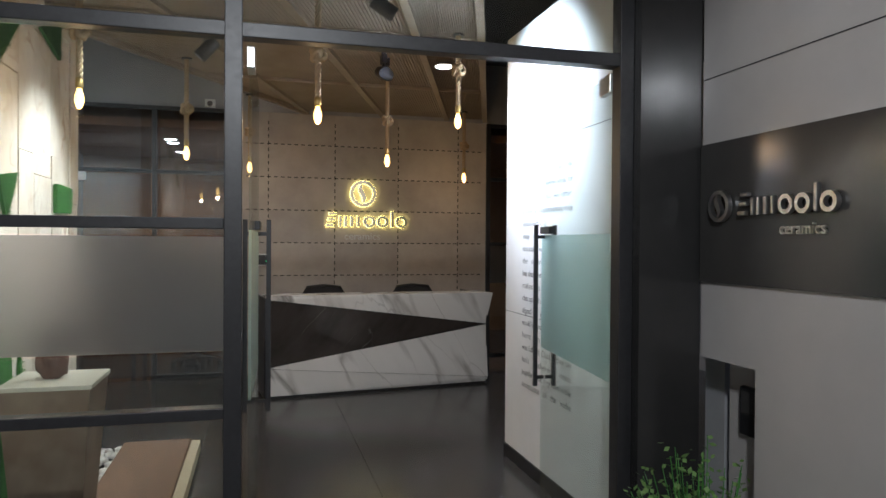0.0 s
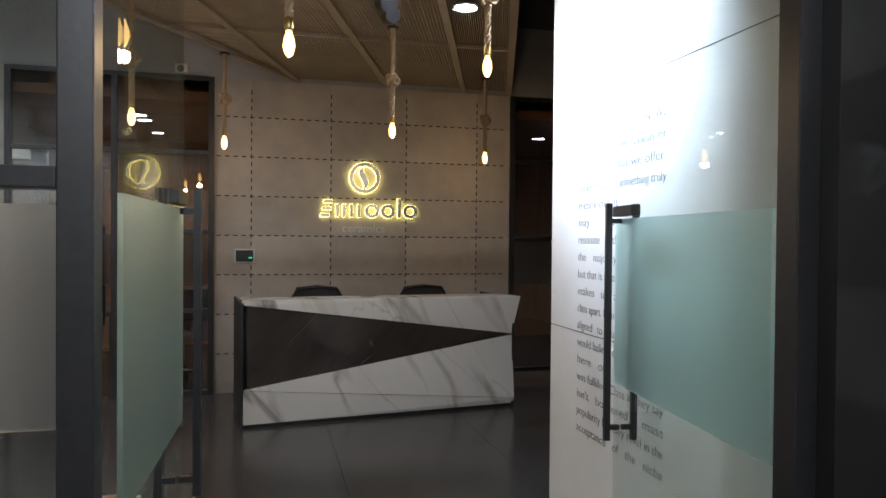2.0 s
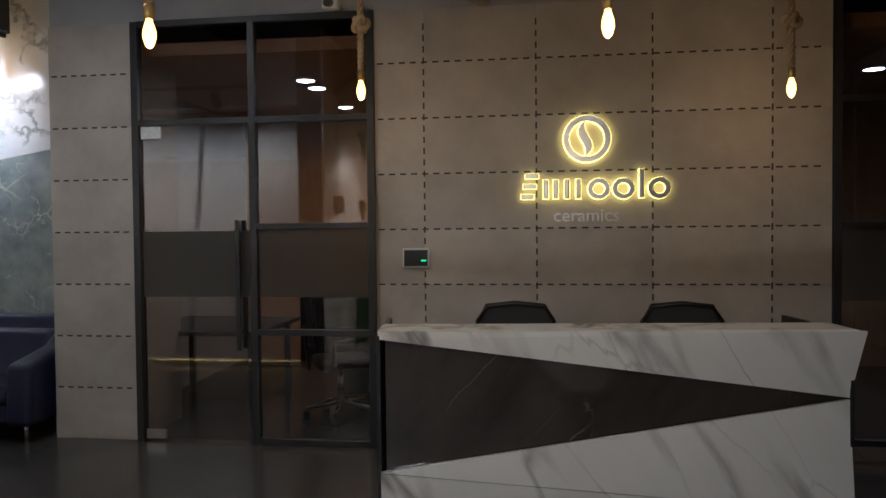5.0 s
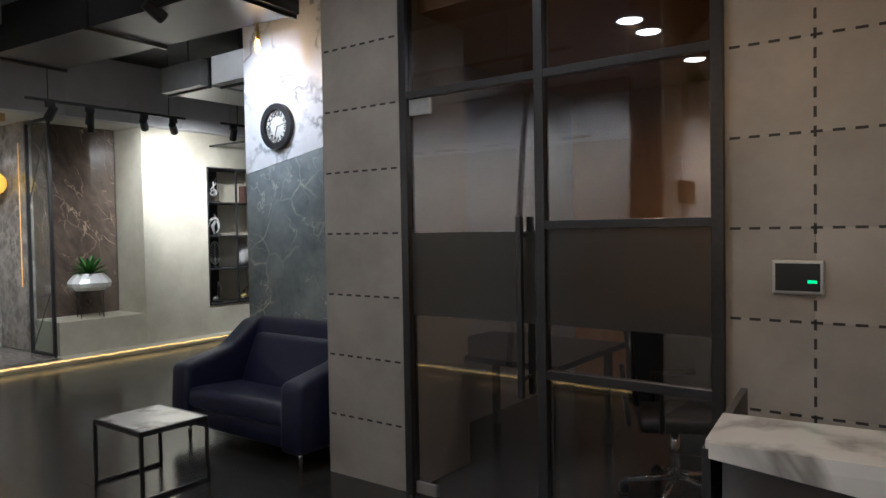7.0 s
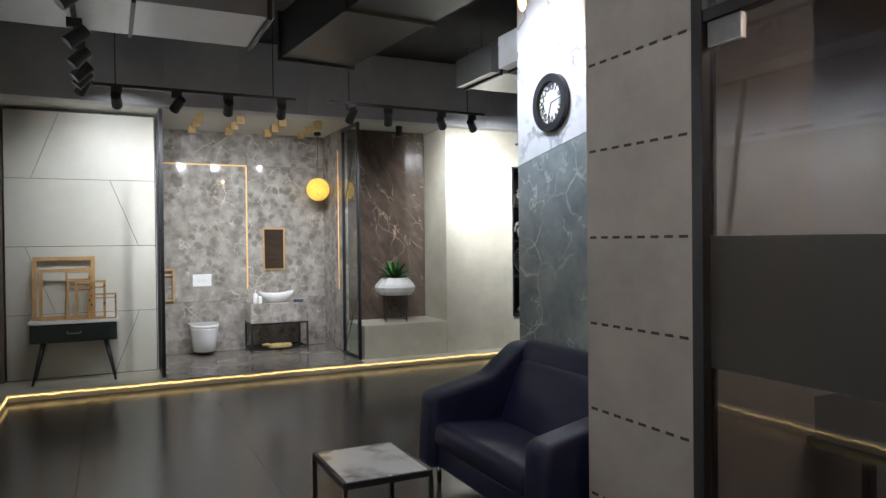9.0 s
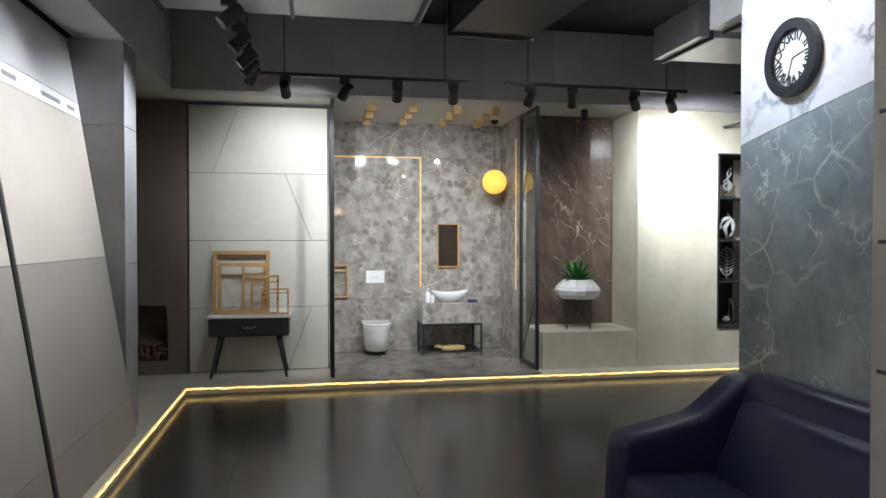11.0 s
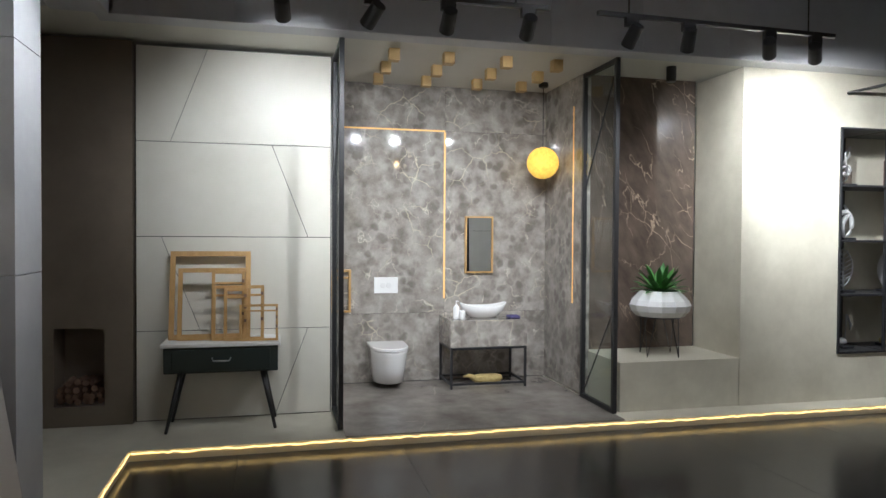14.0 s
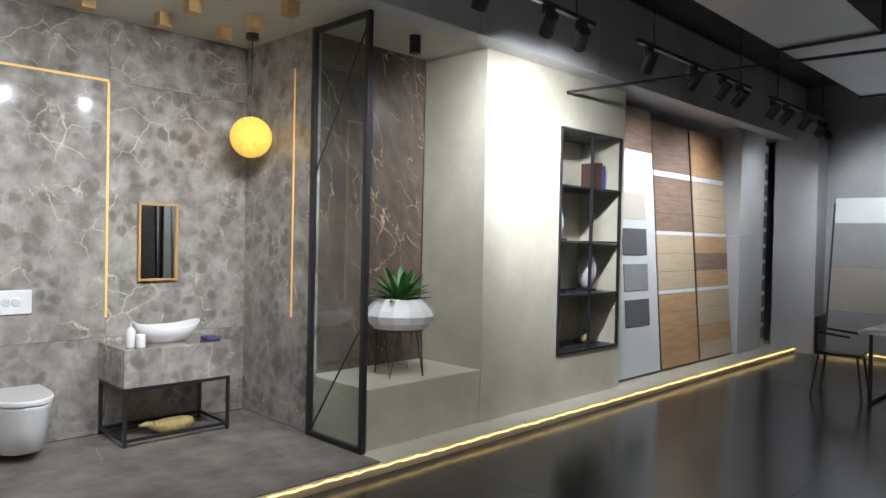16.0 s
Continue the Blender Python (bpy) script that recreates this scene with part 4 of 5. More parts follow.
# discs at x 4.3, -1.6 and -5.4 are invented bodies for the fill lamps
for at in ((4.3, 10.4, 2.99), (-6.6, 15.5, 3.6), (-1.6, 6.9, 3.99), (-5.4, 9.6, 3.99), (-0.72, 10.03, 2.99), (-0.72, 10.37, 2.99), (-0.72, 11.42, 2.99), (2.05, 6.2, 3.24)):
    g = thing("downlight", "round white recessed downlight, three of them added", "downlight", "downlights", at)
    part("ring", lathe_bm([(0.075, 0.0), (0.09, -0.008), (0.09, 0.006), (0.075, 0.008)], 24), WHITEWALL, g)
    part("diffuser", lathe_bm([(0.074, -0.002), (0.074, 0.004)], 24), LENS, g)


# ---- sign with backlight on the reception wall ----
def glyphs(y0, y1, grow=0.0):
    """Plain rounded shapes standing for the wordmark: bars and rings in its rhythm, 0.98 wide and 0.2 high."""
    g = grow
    out = [box_bm(x - g, y0, z - g, x + 0.09 + g, y1, z + 0.034 + g, 0.008) for x, z in ((0.03, 0.143), (0.015, 0.072), (0.0, 0.0))]
    out += [box_bm(x - g, y0, -g, x + 0.034 + g, y1, h + g, 0.008) for x, h in ((0.15, 0.135), (0.215, 0.135), (0.29, 0.135), (0.365, 0.135), (0.775, 0.2))]
    for cx in (0.515, 0.675, 0.905):
        out.append(ring_bm(cx, 0.066, 0.072 + g, 0.04 - g, y0, y1, 28))
    return out


def emblem(y0, y1, grow=0.0):
    """Ring with a slim curved blade through it."""
    n, left, right = 20, [], []
    for i in range(n + 1):
        u = i / n
        z = 0.128 - 0.256 * u
        mid, half = -0.024 * math.sin(2 * math.pi * u) - 0.012, 0.004 + 0.03 * math.sin(math.pi * u) + grow
        left.append((mid - half, y0, z))
        right.append((mid + half, y0, z))
    return joined(ring_bm(0, 0, 0.165 + grow, 0.124 - grow, y0, y1, 40), prism_bm(left + right[::-1], (0, y1 - y0, 0)))


sign = thing("backlit_sign", "polished metal wall sign with yellow backlight", "sign")
for nm, bm, mat in (("emblem", emblem(-0.05, -0.035), STEEL), ("emblem_backlight", emblem(-0.034, -0.018, 0.004), HALO)):
    ob = part(nm, bm, mat, sign)
    ob.location = (1.705, W, 2.245)
for nm, bms, mat in (("letter_shape", glyphs(-0.05, -0.035), STEEL), ("letter_backlight", glyphs(-0.034, -0.018, 0.003), HALO)):
    for bm in bms:
        ob = part(nm, bm, mat, sign)
        ob.location = (1.24, W, 1.825)
        ob.scale = (1.06, 1, 1.02)
words("lettering", "ceramics", 0.13, pose(1.47, W - 0.022, 1.665, 90, 0, 0), STEEL, sign, 0.008)

# wall panel of the access control
dev = thing("access_panel", "black access control panel with a silver rim and green light", "access panel")
part("rim", box_bm(0.375, W - 0.025, 1.335, 0.575, W, 1.482, 0.006), STEEL, dev, "silver rim")
part("screen", box_bm(0.388, W - 0.03, 1.35, 0.562, W - 0.0255, 1.468, 0.002), BLACKPLASTIC, dev, "black glossy screen")
part("indicator", box_bm(0.515, W - 0.0325, 1.385, 0.55, W - 0.0305, 1.397), material("green_led", (0, 0.4, 0.1), 0.4, emit=(0.05, 1.0, 0.3), strength=1.2), dev, "green light")

# ---- paragraph on the white wall ----
LINES = ["and", "humility. We", "highest ideals for", "experience that we offer.", "created to share something truly", "meaningful. It", "may        not", "resonate   with", "the    majority,", "but that is what",
         "makes   us   a", "class apart. If our", "aligned   to   our", "would believe that our purpose", "here   on   this   planet", "was fulfilled. Class as they say", "isn't   bothered     mass", "popularity but they revel in the", "acceptance   of   the   niche"]
para = thing("printed_paragraph", "black printed paragraph on the white wall", "lettering")
for i, s in enumerate(LINES):
    ob = words("line", s, 0.062, pose(2.2735, 4.79, 2.2 - i * 0.0885, 90, 0, -90), TEXT, para, 0.0006, weight=-0.0009)
    w = max(v.co.x for v in ob.data.vertices)
    full = 0.82 if (i in (3, 4) or i >= 13) else 0.42
    if i < 3:
        ob.location.y = 3.97 + w
    else:
        ob.scale.x = full / w
for z in (1.12, 2.32):
    part("joint_line", box_bm(2.2725, 3.17, z, 2.2745, 5.135, z + 0.003), GROUT, textwall)

# ---- stone panels and moss ----
rnd = random.Random(4)
cols = [3.12, 3.5, 3.8, 4.18, 4.45, 4.85, 5.15, 5.55, 5.8, 6.05, 6.3]
for i, (a, b) in enumerate(zip(cols, cols[1:])):
    z, shift = 0.0, rnd.uniform(0.35, 1.0)
    first = True
    while z < 3.88:
        h = shift if first else rnd.choice((0.75, 0.95, 1.15))
        first = False
        top = min(3.89, z + h)
        if top - z > 0.12:
            dp = 0.012 + rnd.random() * 0.016
            o = part("stone_panel", prism_bm([(-1.02, a + 0.003, z + 0.003), (-1.02, b - 0.003, z + 0.003), (-1.02, b - 0.003, top - 0.003), (-1.02, a + 0.003, top - 0.003)], (dp, 0, 0)), STONE, stonewall)
        z = top
tri = [((4.4, 2.6), (4.78, 2.95), (4.4, 2.95)), ((5.2, 3.04), (5.68, 3.22), (5.67, 2.94)), ((4.42, 2.0), (4.73, 2.04), (4.55, 1.76)), ((5.57, 2.04), (5.97, 2.03), (5.96, 1.85)), ((5.56, 2.03), (5.95, 1.84), (5.56, 1.83)),
       ((3.9, 0.1), (4.7, 0.1), (4.6, 1.3)), ((4.7, 0.15), (5.0, 0.1), (4.8, 0.95))]
for t3 in tri:
    slab = prism_bm([(-0.99, y, z) for y, z in t3], (0.02, 0, 0))
    m = part("moss_insert", slab, MOSS, stonewall, "green artificial moss triangle")
    tuft = bmesh.new()
    p0, p1, p2 = [Vector((-0.97, y, z)) for y, z in t3]
    for k in range(900):
        u, v = rnd.random(), rnd.random()
        if u + v > 1:
            u, v = 1 - u, 1 - v
        p = p0 + (p1 - p0) * u + (p2 - p0) * v
        d = Vector((rnd.uniform(0.012, 0.028), rnd.uniform(-0.014, 0.014), rnd.uniform(-0.014, 0.014)))
        s = Vector((0, 0.0022, 0.0015))
        tuft.faces.new([tuft.verts.new(c) for c in (p - s, p + s, p + d)])
    tagged(part("moss_blades", tuft, MOSS, m), kind="stuff")

# ---- planted bed by the shopfront ----
ped = thing("pedestal", "brown stone pedestal tapering downwards with a cream top", "pedestal")
bm = box_bm(-0.88, 4.1, 0.0, -0.44, 4.57, 0.85)
for v in bm.verts:
    if v.co.z < 0.1:
        v.co.x = -0.66 + (v.co.x + 0.66) * 0.72
        v.co.y = 4.335 + (v.co.y - 4.335) * 0.72
part("body", bm, material("rust_stone", (0.13, 0.085, 0.055), 0.5, second=(0.24, 0.18, 0.13), scale=5, bump=0.1), ped, "rust-brown stone body")
part("top", box_bm(-0.89, 4.09, 0.85, -0.43, 4.58, 0.875, 0.003), CREAM2, ped, "cream stone top")
rock = bmesh.new()
bmesh.ops.create_icosphere(rock, subdivisions=4, radius=1.0)
for v in rock.verts:
    n = v.co.copy()
    k = 1 + 0.28 * noise.noise(n * 1.7) + 0.1 * noise.noise(n * 5)
    waist = 0.62 + 0.38 * abs(n.z)
    v.co = Vector((n.x * 0.12 * k * waist, n.y * 0.12 * k * waist, 0.875 + 0.17 + n.z * 0.175 * k))
    v.co.z = max(v.co.z, 0.876)
r_ob = part("stone_sculpture", rock, material("brown_rock", (0.07, 0.035, 0.025), 0.6, second=(0.13, 0.07, 0.05), scale=12, bump=0.3), smooth=True)
r_ob.location = (-0.68, 4.36, 0)
tagged(r_ob, "small brown carved stone piece on the pedestal", "sculpture")
bed = thing("timber_platform", "low brown timber slab edged with cream gravel", "platform")
part("slab", box_bm(-0.56, 3.2, 0.0, -0.08, 5.8, 0.1, 0.008), DARKWOOD, bed)
part("gravel_edge", box_bm(-0.078, 3.2, 0.0, -0.01, 5.8, 0.085, 0.006), GRAVEL, bed, "cream gravel strip")
peb = bmesh.new()
for k in range(260):
    c = Vector((rnd.uniform(-0.97, -0.58), rnd.uniform(4.62, 5.85) if k % 3 else rnd.uniform(3.2, 4.1), rnd.uniform(0.02, 0.05)))
    r = rnd.uniform(0.02, 0.04)
    mt = Matrix.Translation(c) @ Matrix.Rotation(rnd.random() * 3, 4, "Z") @ Matrix.Diagonal((r * 1.3, r, r * 0.7, 1))
    bmesh.ops.create_icosphere(peb, subdivisions=1, radius=1.0, matrix=mt)
tagged(part("white_pebbles", peb, PEBBLE, smooth=True), "loose white pebbles beside the timber slab", "pebbles", kind="stuff")

# ---- facade sign and plant outside ----
band = thing("sign_band", "dark glossy band with a metal wordmark on the facade", "sign")
part("panel", box_bm(2.404, -2.6, 1.47, 2.42, 2.885, 2.1, 0.002), BANDGLASS, band, "dark glossy panel")
for nm, bm, sc, loc in [("letter_shape", g, 0.54, (2.404, 2.59, 1.765)) for g in glyphs(-0.03, -0.008)] + [("emblem", emblem(-0.03, -0.008), 0.42, (2.404, 2.715, 1.81))]:
    ob = part(nm, bm, STEEL, band, "brushed metal shapes")
    ob.matrix_world = pose(*loc, 0, 0, -90) @ Matrix.Diagonal((sc, 1, sc, 1))
words("lettering", "ceramics", 0.066, pose(2.396, 2.36, 1.685, 90, 0, -90), STEEL, band, 0.006)
part("joint_line", box_bm(2.416, -3.0, 2.4, 2.4195, 2.88, 2.404), GROUT, niche_side)
box_ob = thing("door_phone", "small black door phone in the niche", "door phone")
part("body", box_bm(2.545, 2.62, 0.78, 2.58, 2.78, 1.0, 0.01), BLACKPLASTIC, box_ob)
part("screen", box_bm(2.541, 2.64, 0.88, 2.544, 2.76, 0.98), BANDGLASS, box_ob)


def leafy_bush(name, at, r, h, n, label, seed):
    g = thing(name, label, "plant", at=at)
    rr = random.Random(seed)
    part("pot", lathe_bm([(0.1, 0.0), (0.14, 0.02), (0.16, 0.2), (0.165, 0.22), (0.15, 0.22)], 20), DARKCONC, g, "dark pot", True)
    lv, stm = bmesh.new(), bmesh.new()
    for k in range(n):
        a, q = rr.random() * 6.28, rr.random() ** 0.5
        tip = Vector((r * q * math.cos(a), r * q * math.sin(a), 0.2 + h * (0.45 + 0.55 * rr.random()) * (1 - 0.35 * q)))
        root = Vector((0.05 * math.cos(a), 0.05 * math.sin(a), 0.2))
        tube_bm([root, root.lerp(tip, 0.5) + Vector((0, 0, 0.04)), tip], [0.004, 0.003, 0.002], 4, stm)
        for j in range(12):
            p = root.lerp(tip, 0.35 + 0.65 * j / 11) + Vector((rr.uniform(-0.03, 0.03), rr.uniform(-0.03, 0.03), rr.uniform(-0.02, 0.03)))
            d = Vector((rr.uniform(-1, 1), rr.uniform(-1, 1), rr.uniform(-0.3, 1))).normalized() * rr.uniform(0.02, 0.04)
            s = d.cross(Vector((rr.random(), rr.random(), rr.random()))).normalized() * 0.01
            lv.faces.new([lv.verts.new(c) for c in (p, p + d * 0.5 + s, p + d, p + d * 0.5 - s)])
    part("stems", stm, LEAF, g)
    tagged(part("foliage", lv, material("pale_foliage", (0.1, 0.2, 0.05), 0.6, second=(0.2, 0.32, 0.1), scale=20), g, "pale green small leaves"), kind="stuff")


leafy_bush("potted_plant", (2.02, 2.3, 0), 0.3, 0.8, 120, "leafy pale green pot plant beside the facade", 3)
leafy_bush("potted_plant", (2.2, 1.75, 0), 0.22, 0.3, 60, "low leafy green pot plant beside the facade", 5)

# ---- cabin things ----
ct = thing("cabin_table", "black table in the dim cabin", "table")
part("tabletop", box_bm(-2.2, 9.5, 0.72, -1.0, 10.6, 0.76, 0.004), BLACKPLASTIC, ct)
for x in (-2.1, -1.1):
    for y in (9.6, 10.5):
        part("leg", bar_bm((x, y, 0), (x, y, 0.72), 0.05), BLACK, ct)
tv = thing("cabin_screen", "black screen panel on a stand in the cabin", "screen")
part("panel", box_bm(-1.0, 10.6, 0.3, 0.1, 10.66, 0.95, 0.01), BLACKPLASTIC, tv)
part("stand", box_bm(-0.6, 10.55, 0.0, -0.3, 10.75, 0.3, 0.01), BLACK, tv)
cc = thing("security_camera", "small dome security camera on the wall above the partition", "camera")
part("base", box_bm(-0.2, W - 0.06, 3.24, -0.08, W + 0.019, 3.33, 0.01), WHITEWALL, cc, "white base")
part("lens_tube", tube_bm([(-0.14, W - 0.06, 3.28), (-0.14, W - 0.13, 3.26)], 0.03, 14), BLACKPLASTIC, cc)

# ---- console with empty frames ----
con = thing("console_table", "small dark green console with white top, one drawer and splayed legs", "console")
part("top", box_bm(-8.86, 6.0, 0.735, -8.44, 6.9, 0.765, 0.005), WHITEWALL, con, "white top")
part("case", box_bm(-8.85, 6.02, 0.53, -8.46, 6.88, 0.734, 0.01), material("dark_green_paint", (0.022, 0.032, 0.03), 0.45, second=(0.035, 0.045, 0.042), scale=6), con)
dr = part("drawer", box_bm(-8.462, 6.08, 0.55, -8.45, 6.82, 0.715, 0.004), material("dark_green_front", (0.02, 0.03, 0.028), 0.4), con)
part("pull", tube_bm([(-8.45, 6.38, 0.65), (-8.42, 6.39, 0.63), (-8.42, 6.51, 0.63), (-8.45, 6.52, 0.65)], 0.006, 8), STEEL, dr, "metal pull", True)
for x, dx in ((-8.8, 0.0), (-8.52, 0.08)):
    for y, dy in ((6.14, -0.1), (6.76, 0.1)):
        part("leg", tube_bm([(x + dx, y + dy, 0.075), (x, y, 0.53)], [0.012, 0.022], 10), BLACK, con, smooth=True)


def empty_frame(y0, w, h, x_foot, lean, t=0.035, cross=False):
    g = thing("wooden_frame", "empty pine picture frame leaning on the console", "frame", "empty frames")
    d = 0.02
    part("stile", box_bm(0, 0, 0, d, t, h, 0.002), PINE, g)
    part("stile", box_bm(0, w - t, 0, d, w, h, 0.002), PINE, g)
    part("rail", box_bm(0, t, h - t, d, w - t, h, 0.002), PINE, g)
    part("rail", box_bm(0, t, 0, d, w - t, t, 0.002), PINE, g)
    if cross:
        part("rail", box_bm(0, t, h * 0.8, d, w - t, h * 0.8 + t * 0.7, 0.002), PINE, g)
        for z in (0.35, 0.6, 0.82):
            part("peg", box_bm(d, w - t, h * z, d + 0.02, w - t * 0.2, h * z + 0.025), DARKWOOD, g, "dark wooden peg")
    g.matrix_world = pose(x_foot, y0, 0.766, 0, -lean, 0)


empty_frame(6.03, 0.63, 0.72, -8.66, 12, 0.042)
empty_frame(6.1, 0.56, 0.58, -8.62, 11, 0.035)
empty_frame(6.36, 0.26, 0.56, -8.59, 10, 0.026, True)
empty_frame(6.37, 0.4, 0.44, -8.56, 9, 0.026, True)
empty_frame(6.46, 0.18, 0.42, -8.535, 8, 0.026, True)
empty_frame(6.58, 0.3, 0.29, -8.51, 7, 0.018, True)

# ---- screens of glass in black frames ----
def glass_screen(y, group="glass screens"):
    g = thing("glass_screen", "black framed glass screen with thin diagonal bracing", "glass screen", group)
    xf, xb, z0, z1 = -8.265, -8.9, 0.085, 3.15
    for x in (xf, xb):
        part("post", box_bm(x - 0.02, y - 0.02, z0, x + 0.02, y + 0.02, z1, 0.003), BLACK, g)
    for z in (z0 + 0.02, z1 - 0.02):
        part("rail", box_bm(xb + 0.02, y - 0.018, z - 0.018, xf - 0.02, y + 0.018, z + 0.018), BLACK, g)
    ob = part("pane", box_bm(xb + 0.02, y - 0.004, z0 + 0.04, xf - 0.02, y + 0.004, z1 - 0.04), GLASS, g)
    ob.visible_shadow = False
    part("brace", tube_bm([(xf, y, z1 - 0.06), (xb + 0.02, y, 2.05)], 0.007, 6), BLACK, g)
    part("brace", tube_bm([(xf, y, 1.0), (xb + 0.02, y, z0 + 0.05)], 0.007, 6), BLACK, g)


glass_screen(7.36)
glass_screen(9.71)

# ---- bathroom ----
wc = thing("wall_hung_toilet", "white wall-hung ceramic toilet with closed lid", "toilet")


def bowl_bm(levels, n=28):
    """Stacked D-shaped rings: (depth from the wall, half width, height)."""
    bm, rings = bmesh.new(), []
    for dpt, hw, z in levels:
        ring = []
        for k in range(n):
            a = -math.pi / 2 + math.pi * k / (n - 1)
            ring.append(bm.verts.new((-9.945 + dpt * (0.35 + 0.65 * max(0, math.cos(a)) ** 0.7) if 0 < k < n - 1 else -9.945, 7.97 + hw * math.sin(a) , z)))
        rings.append(ring)
    for u, v in zip(rings, rings[1:]):
        for k in range(n):
            bm.faces.new((u[k], u[(k + 1) % n], v[(k + 1) % n], v[k]))
    bm.faces.new(rings[0][::-1])
    bm.faces.new(rings[-1])
    return bm


part("pan", bowl_bm([(0.36, 0.13, 0.13), (0.42, 0.155, 0.15), (0.47, 0.17, 0.3), (0.52, 0.185, 0.45), (0.525, 0.187, 0.47)]), PORCELAIN, wc, smooth=True)
part("lid", bowl_bm([(0.515, 0.185, 0.474), (0.535, 0.192, 0.48), (0.535, 0.192, 0.502), (0.52, 0.186, 0.51)]), PORCELAIN, wc)
fp = thing("flush_plate", "white dual flush plate on the marble wall", "flush plate")
part("plate", box_bm(-9.945, 7.85, 1.01, -9.928, 8.1, 1.178, 0.005), PORCELAIN, fp)
for y in (7.945, 8.005):
    part("button", lathe_bm([(0.03, 0), (0.03, 0.003), (0.026, 0.005)], 20), SILVER, fp, "round silver button").matrix_world = pose(-9.928, y, 1.094, 0, 90, 0)
mi = thing("mirror", "small upright mirror in a slim pine frame", "mirror")
part("glass", box_bm(-9.94, 8.835, 1.225, -9.925, 9.115, 1.808), MIRROR, mi, "mirror glass")
for a in ((8.82, 1.215, 8.838, 1.82), (9.112, 1.215, 9.13, 1.82), (8.838, 1.215, 9.112, 1.233), (8.838, 1.802, 9.112, 1.82)):
    part("frame_bar", box_bm(-9.944, a[0], a[1], -9.91, a[2], a[3], 0.001), PINE, mi)
va = thing("vanity_unit", "grey marble vanity box on a black metal frame", "vanity")
part("stone_box", box_bm(-9.944, 8.545, 0.5, -9.44, 9.35, 0.77, 0.003), GREYMARBLE, va, "grey marble box")
for y in (8.56, 9.335):
    for x in (-9.92, -9.455):
        part("leg", bar_bm((x, y, 0.085), (x, y, 0.499), 0.022), BLACK, va)
    for z in (0.13, 0.485):
        part("side_bar", bar_bm((-9.91, y, z), (-9.466, y, z), 0.022), BLACK, va)
for x in (-9.92, -9.455):
    for z in (0.13, 0.485):
        part("long_bar", bar_bm((x, 8.572, z), (x, 9.323, z), 0.022), BLACK, va)
sink = thing("vessel_sink", "white boat-shaped ceramic vessel sink", "sink")
bm = bmesh.new()
prof = [(0.5, 0.0), (0.62, 0.012), (0.88, 0.06), (1.0, 0.115), (0.97, 0.118), (0.84, 0.065), (0.5, 0.025), (0.05, 0.02)]
rings = []
for r, z in prof:
    rings.append([bm.verts.new((-9.68 + 0.15 * r * math.cos(a), 8.95 + 0.25 * r * math.sin(a), 0.771 + z * (1 + 0.35 * abs(math.sin(a)) ** 3 * (z > 0.05)))) for a in [k * 2 * math.pi / 36 for k in range(36)]])
for u, v in zip(rings, rings[1:]):
    for k in range(36):
        bm.faces.new((u[k], u[(k + 1) % 36], v[(k + 1) % 36], v[k]))
bm.faces.new(rings[0][::-1])
bm.faces.new(rings[-1])
part("basin", bm, PORCELAIN, sink, smooth=True)
part("drain", lathe_bm([(0.02, 0.0), (0.02, 0.004)], 14, (-9.68, 8.95, 0.793)), CHROME, sink, "chrome drain")
bt = thing("soap_bottle", "white ceramic soap dispenser bottle", "bottle")
part("body", lathe_bm([(0.028, 0), (0.032, 0.01), (0.032, 0.12), (0.012, 0.145)], 16, (-9.55, 8.63, 0.771)), PORCELAIN, bt, smooth=True)
part("pump", tube_bm([(-9.55, 8.63, 0.915), (-9.55, 8.63, 0.955), (-9.515, 8.64, 0.955)], 0.006, 8), PORCELAIN, bt)
cup = thing("tumbler", "white ribbed ceramic tumbler", "tumbler")
part("body", lathe_bm([(0.03, 0), (0.034, 0.01), (0.031, 0.03), (0.034, 0.05), (0.031, 0.07), (0.034, 0.095), (0.03, 0.095), (0.028, 0.02)], 18, (-9.5, 8.68, 0.771)), PORCELAIN, cup, smooth=True)
cl = part("folded_cloth", box_bm(-9.62, 9.18, 0.771, -9.5, 9.3, 0.8, 0.012), PURPLE, smooth=True)
tagged(cl, "small folded dark purple cloth on the vanity", "cloth")
bk = thing("straw_bird", "small woven straw ornament under the vanity", "ornament")
bm = lathe_bm([(0.02, 0.0), (0.085, 0.012), (0.11, 0.05), (0.1, 0.085), (0.075, 0.095), (0.03, 0.085)], 20, (-9.66, 9.0, 0.085), 0.8, 1.5)
part("body", bm, STRAW, bk, smooth=True)
part("neck", tube_bm([(-9.66, 8.86, 0.14), (-9.66, 8.8, 0.17), (-9.66, 8.74, 0.165)], [0.035, 0.022, 0.01], 10), STRAW, bk, smooth=True)
tr = thing("towel_frame", "pine towel frame with double top rung on the marble wall", "towel frame")
for a in ((7.4, 0.82, 7.425, 1.26), (7.585, 0.82, 7.61, 1.26), (7.425, 0.82, 7.585, 0.84), (7.425, 1.235, 7.585, 1.26), (7.425, 1.165, 7.585, 1.185)):
    part("bar", box_bm(-9.944, a[0], a[1], -9.9, a[2], a[3], 0.002), PINE, tr)
lg = thing("led_line", "thin warm LED line let into the marble wall", "led strip")
part("strip", box_bm(-9.9445, 7.36, 2.705, -9.938, 8.6, 2.722), LEDSOFT, lg)
part("strip", box_bm(-9.9445, 8.588, 0.95, -9.938, 8.605, 2.702), LEDSOFT, lg)
part("strip", box_bm(-9.21, 9.726, 0.95, -9.195, 9.7335, 2.9), LEDSOFT, lg)
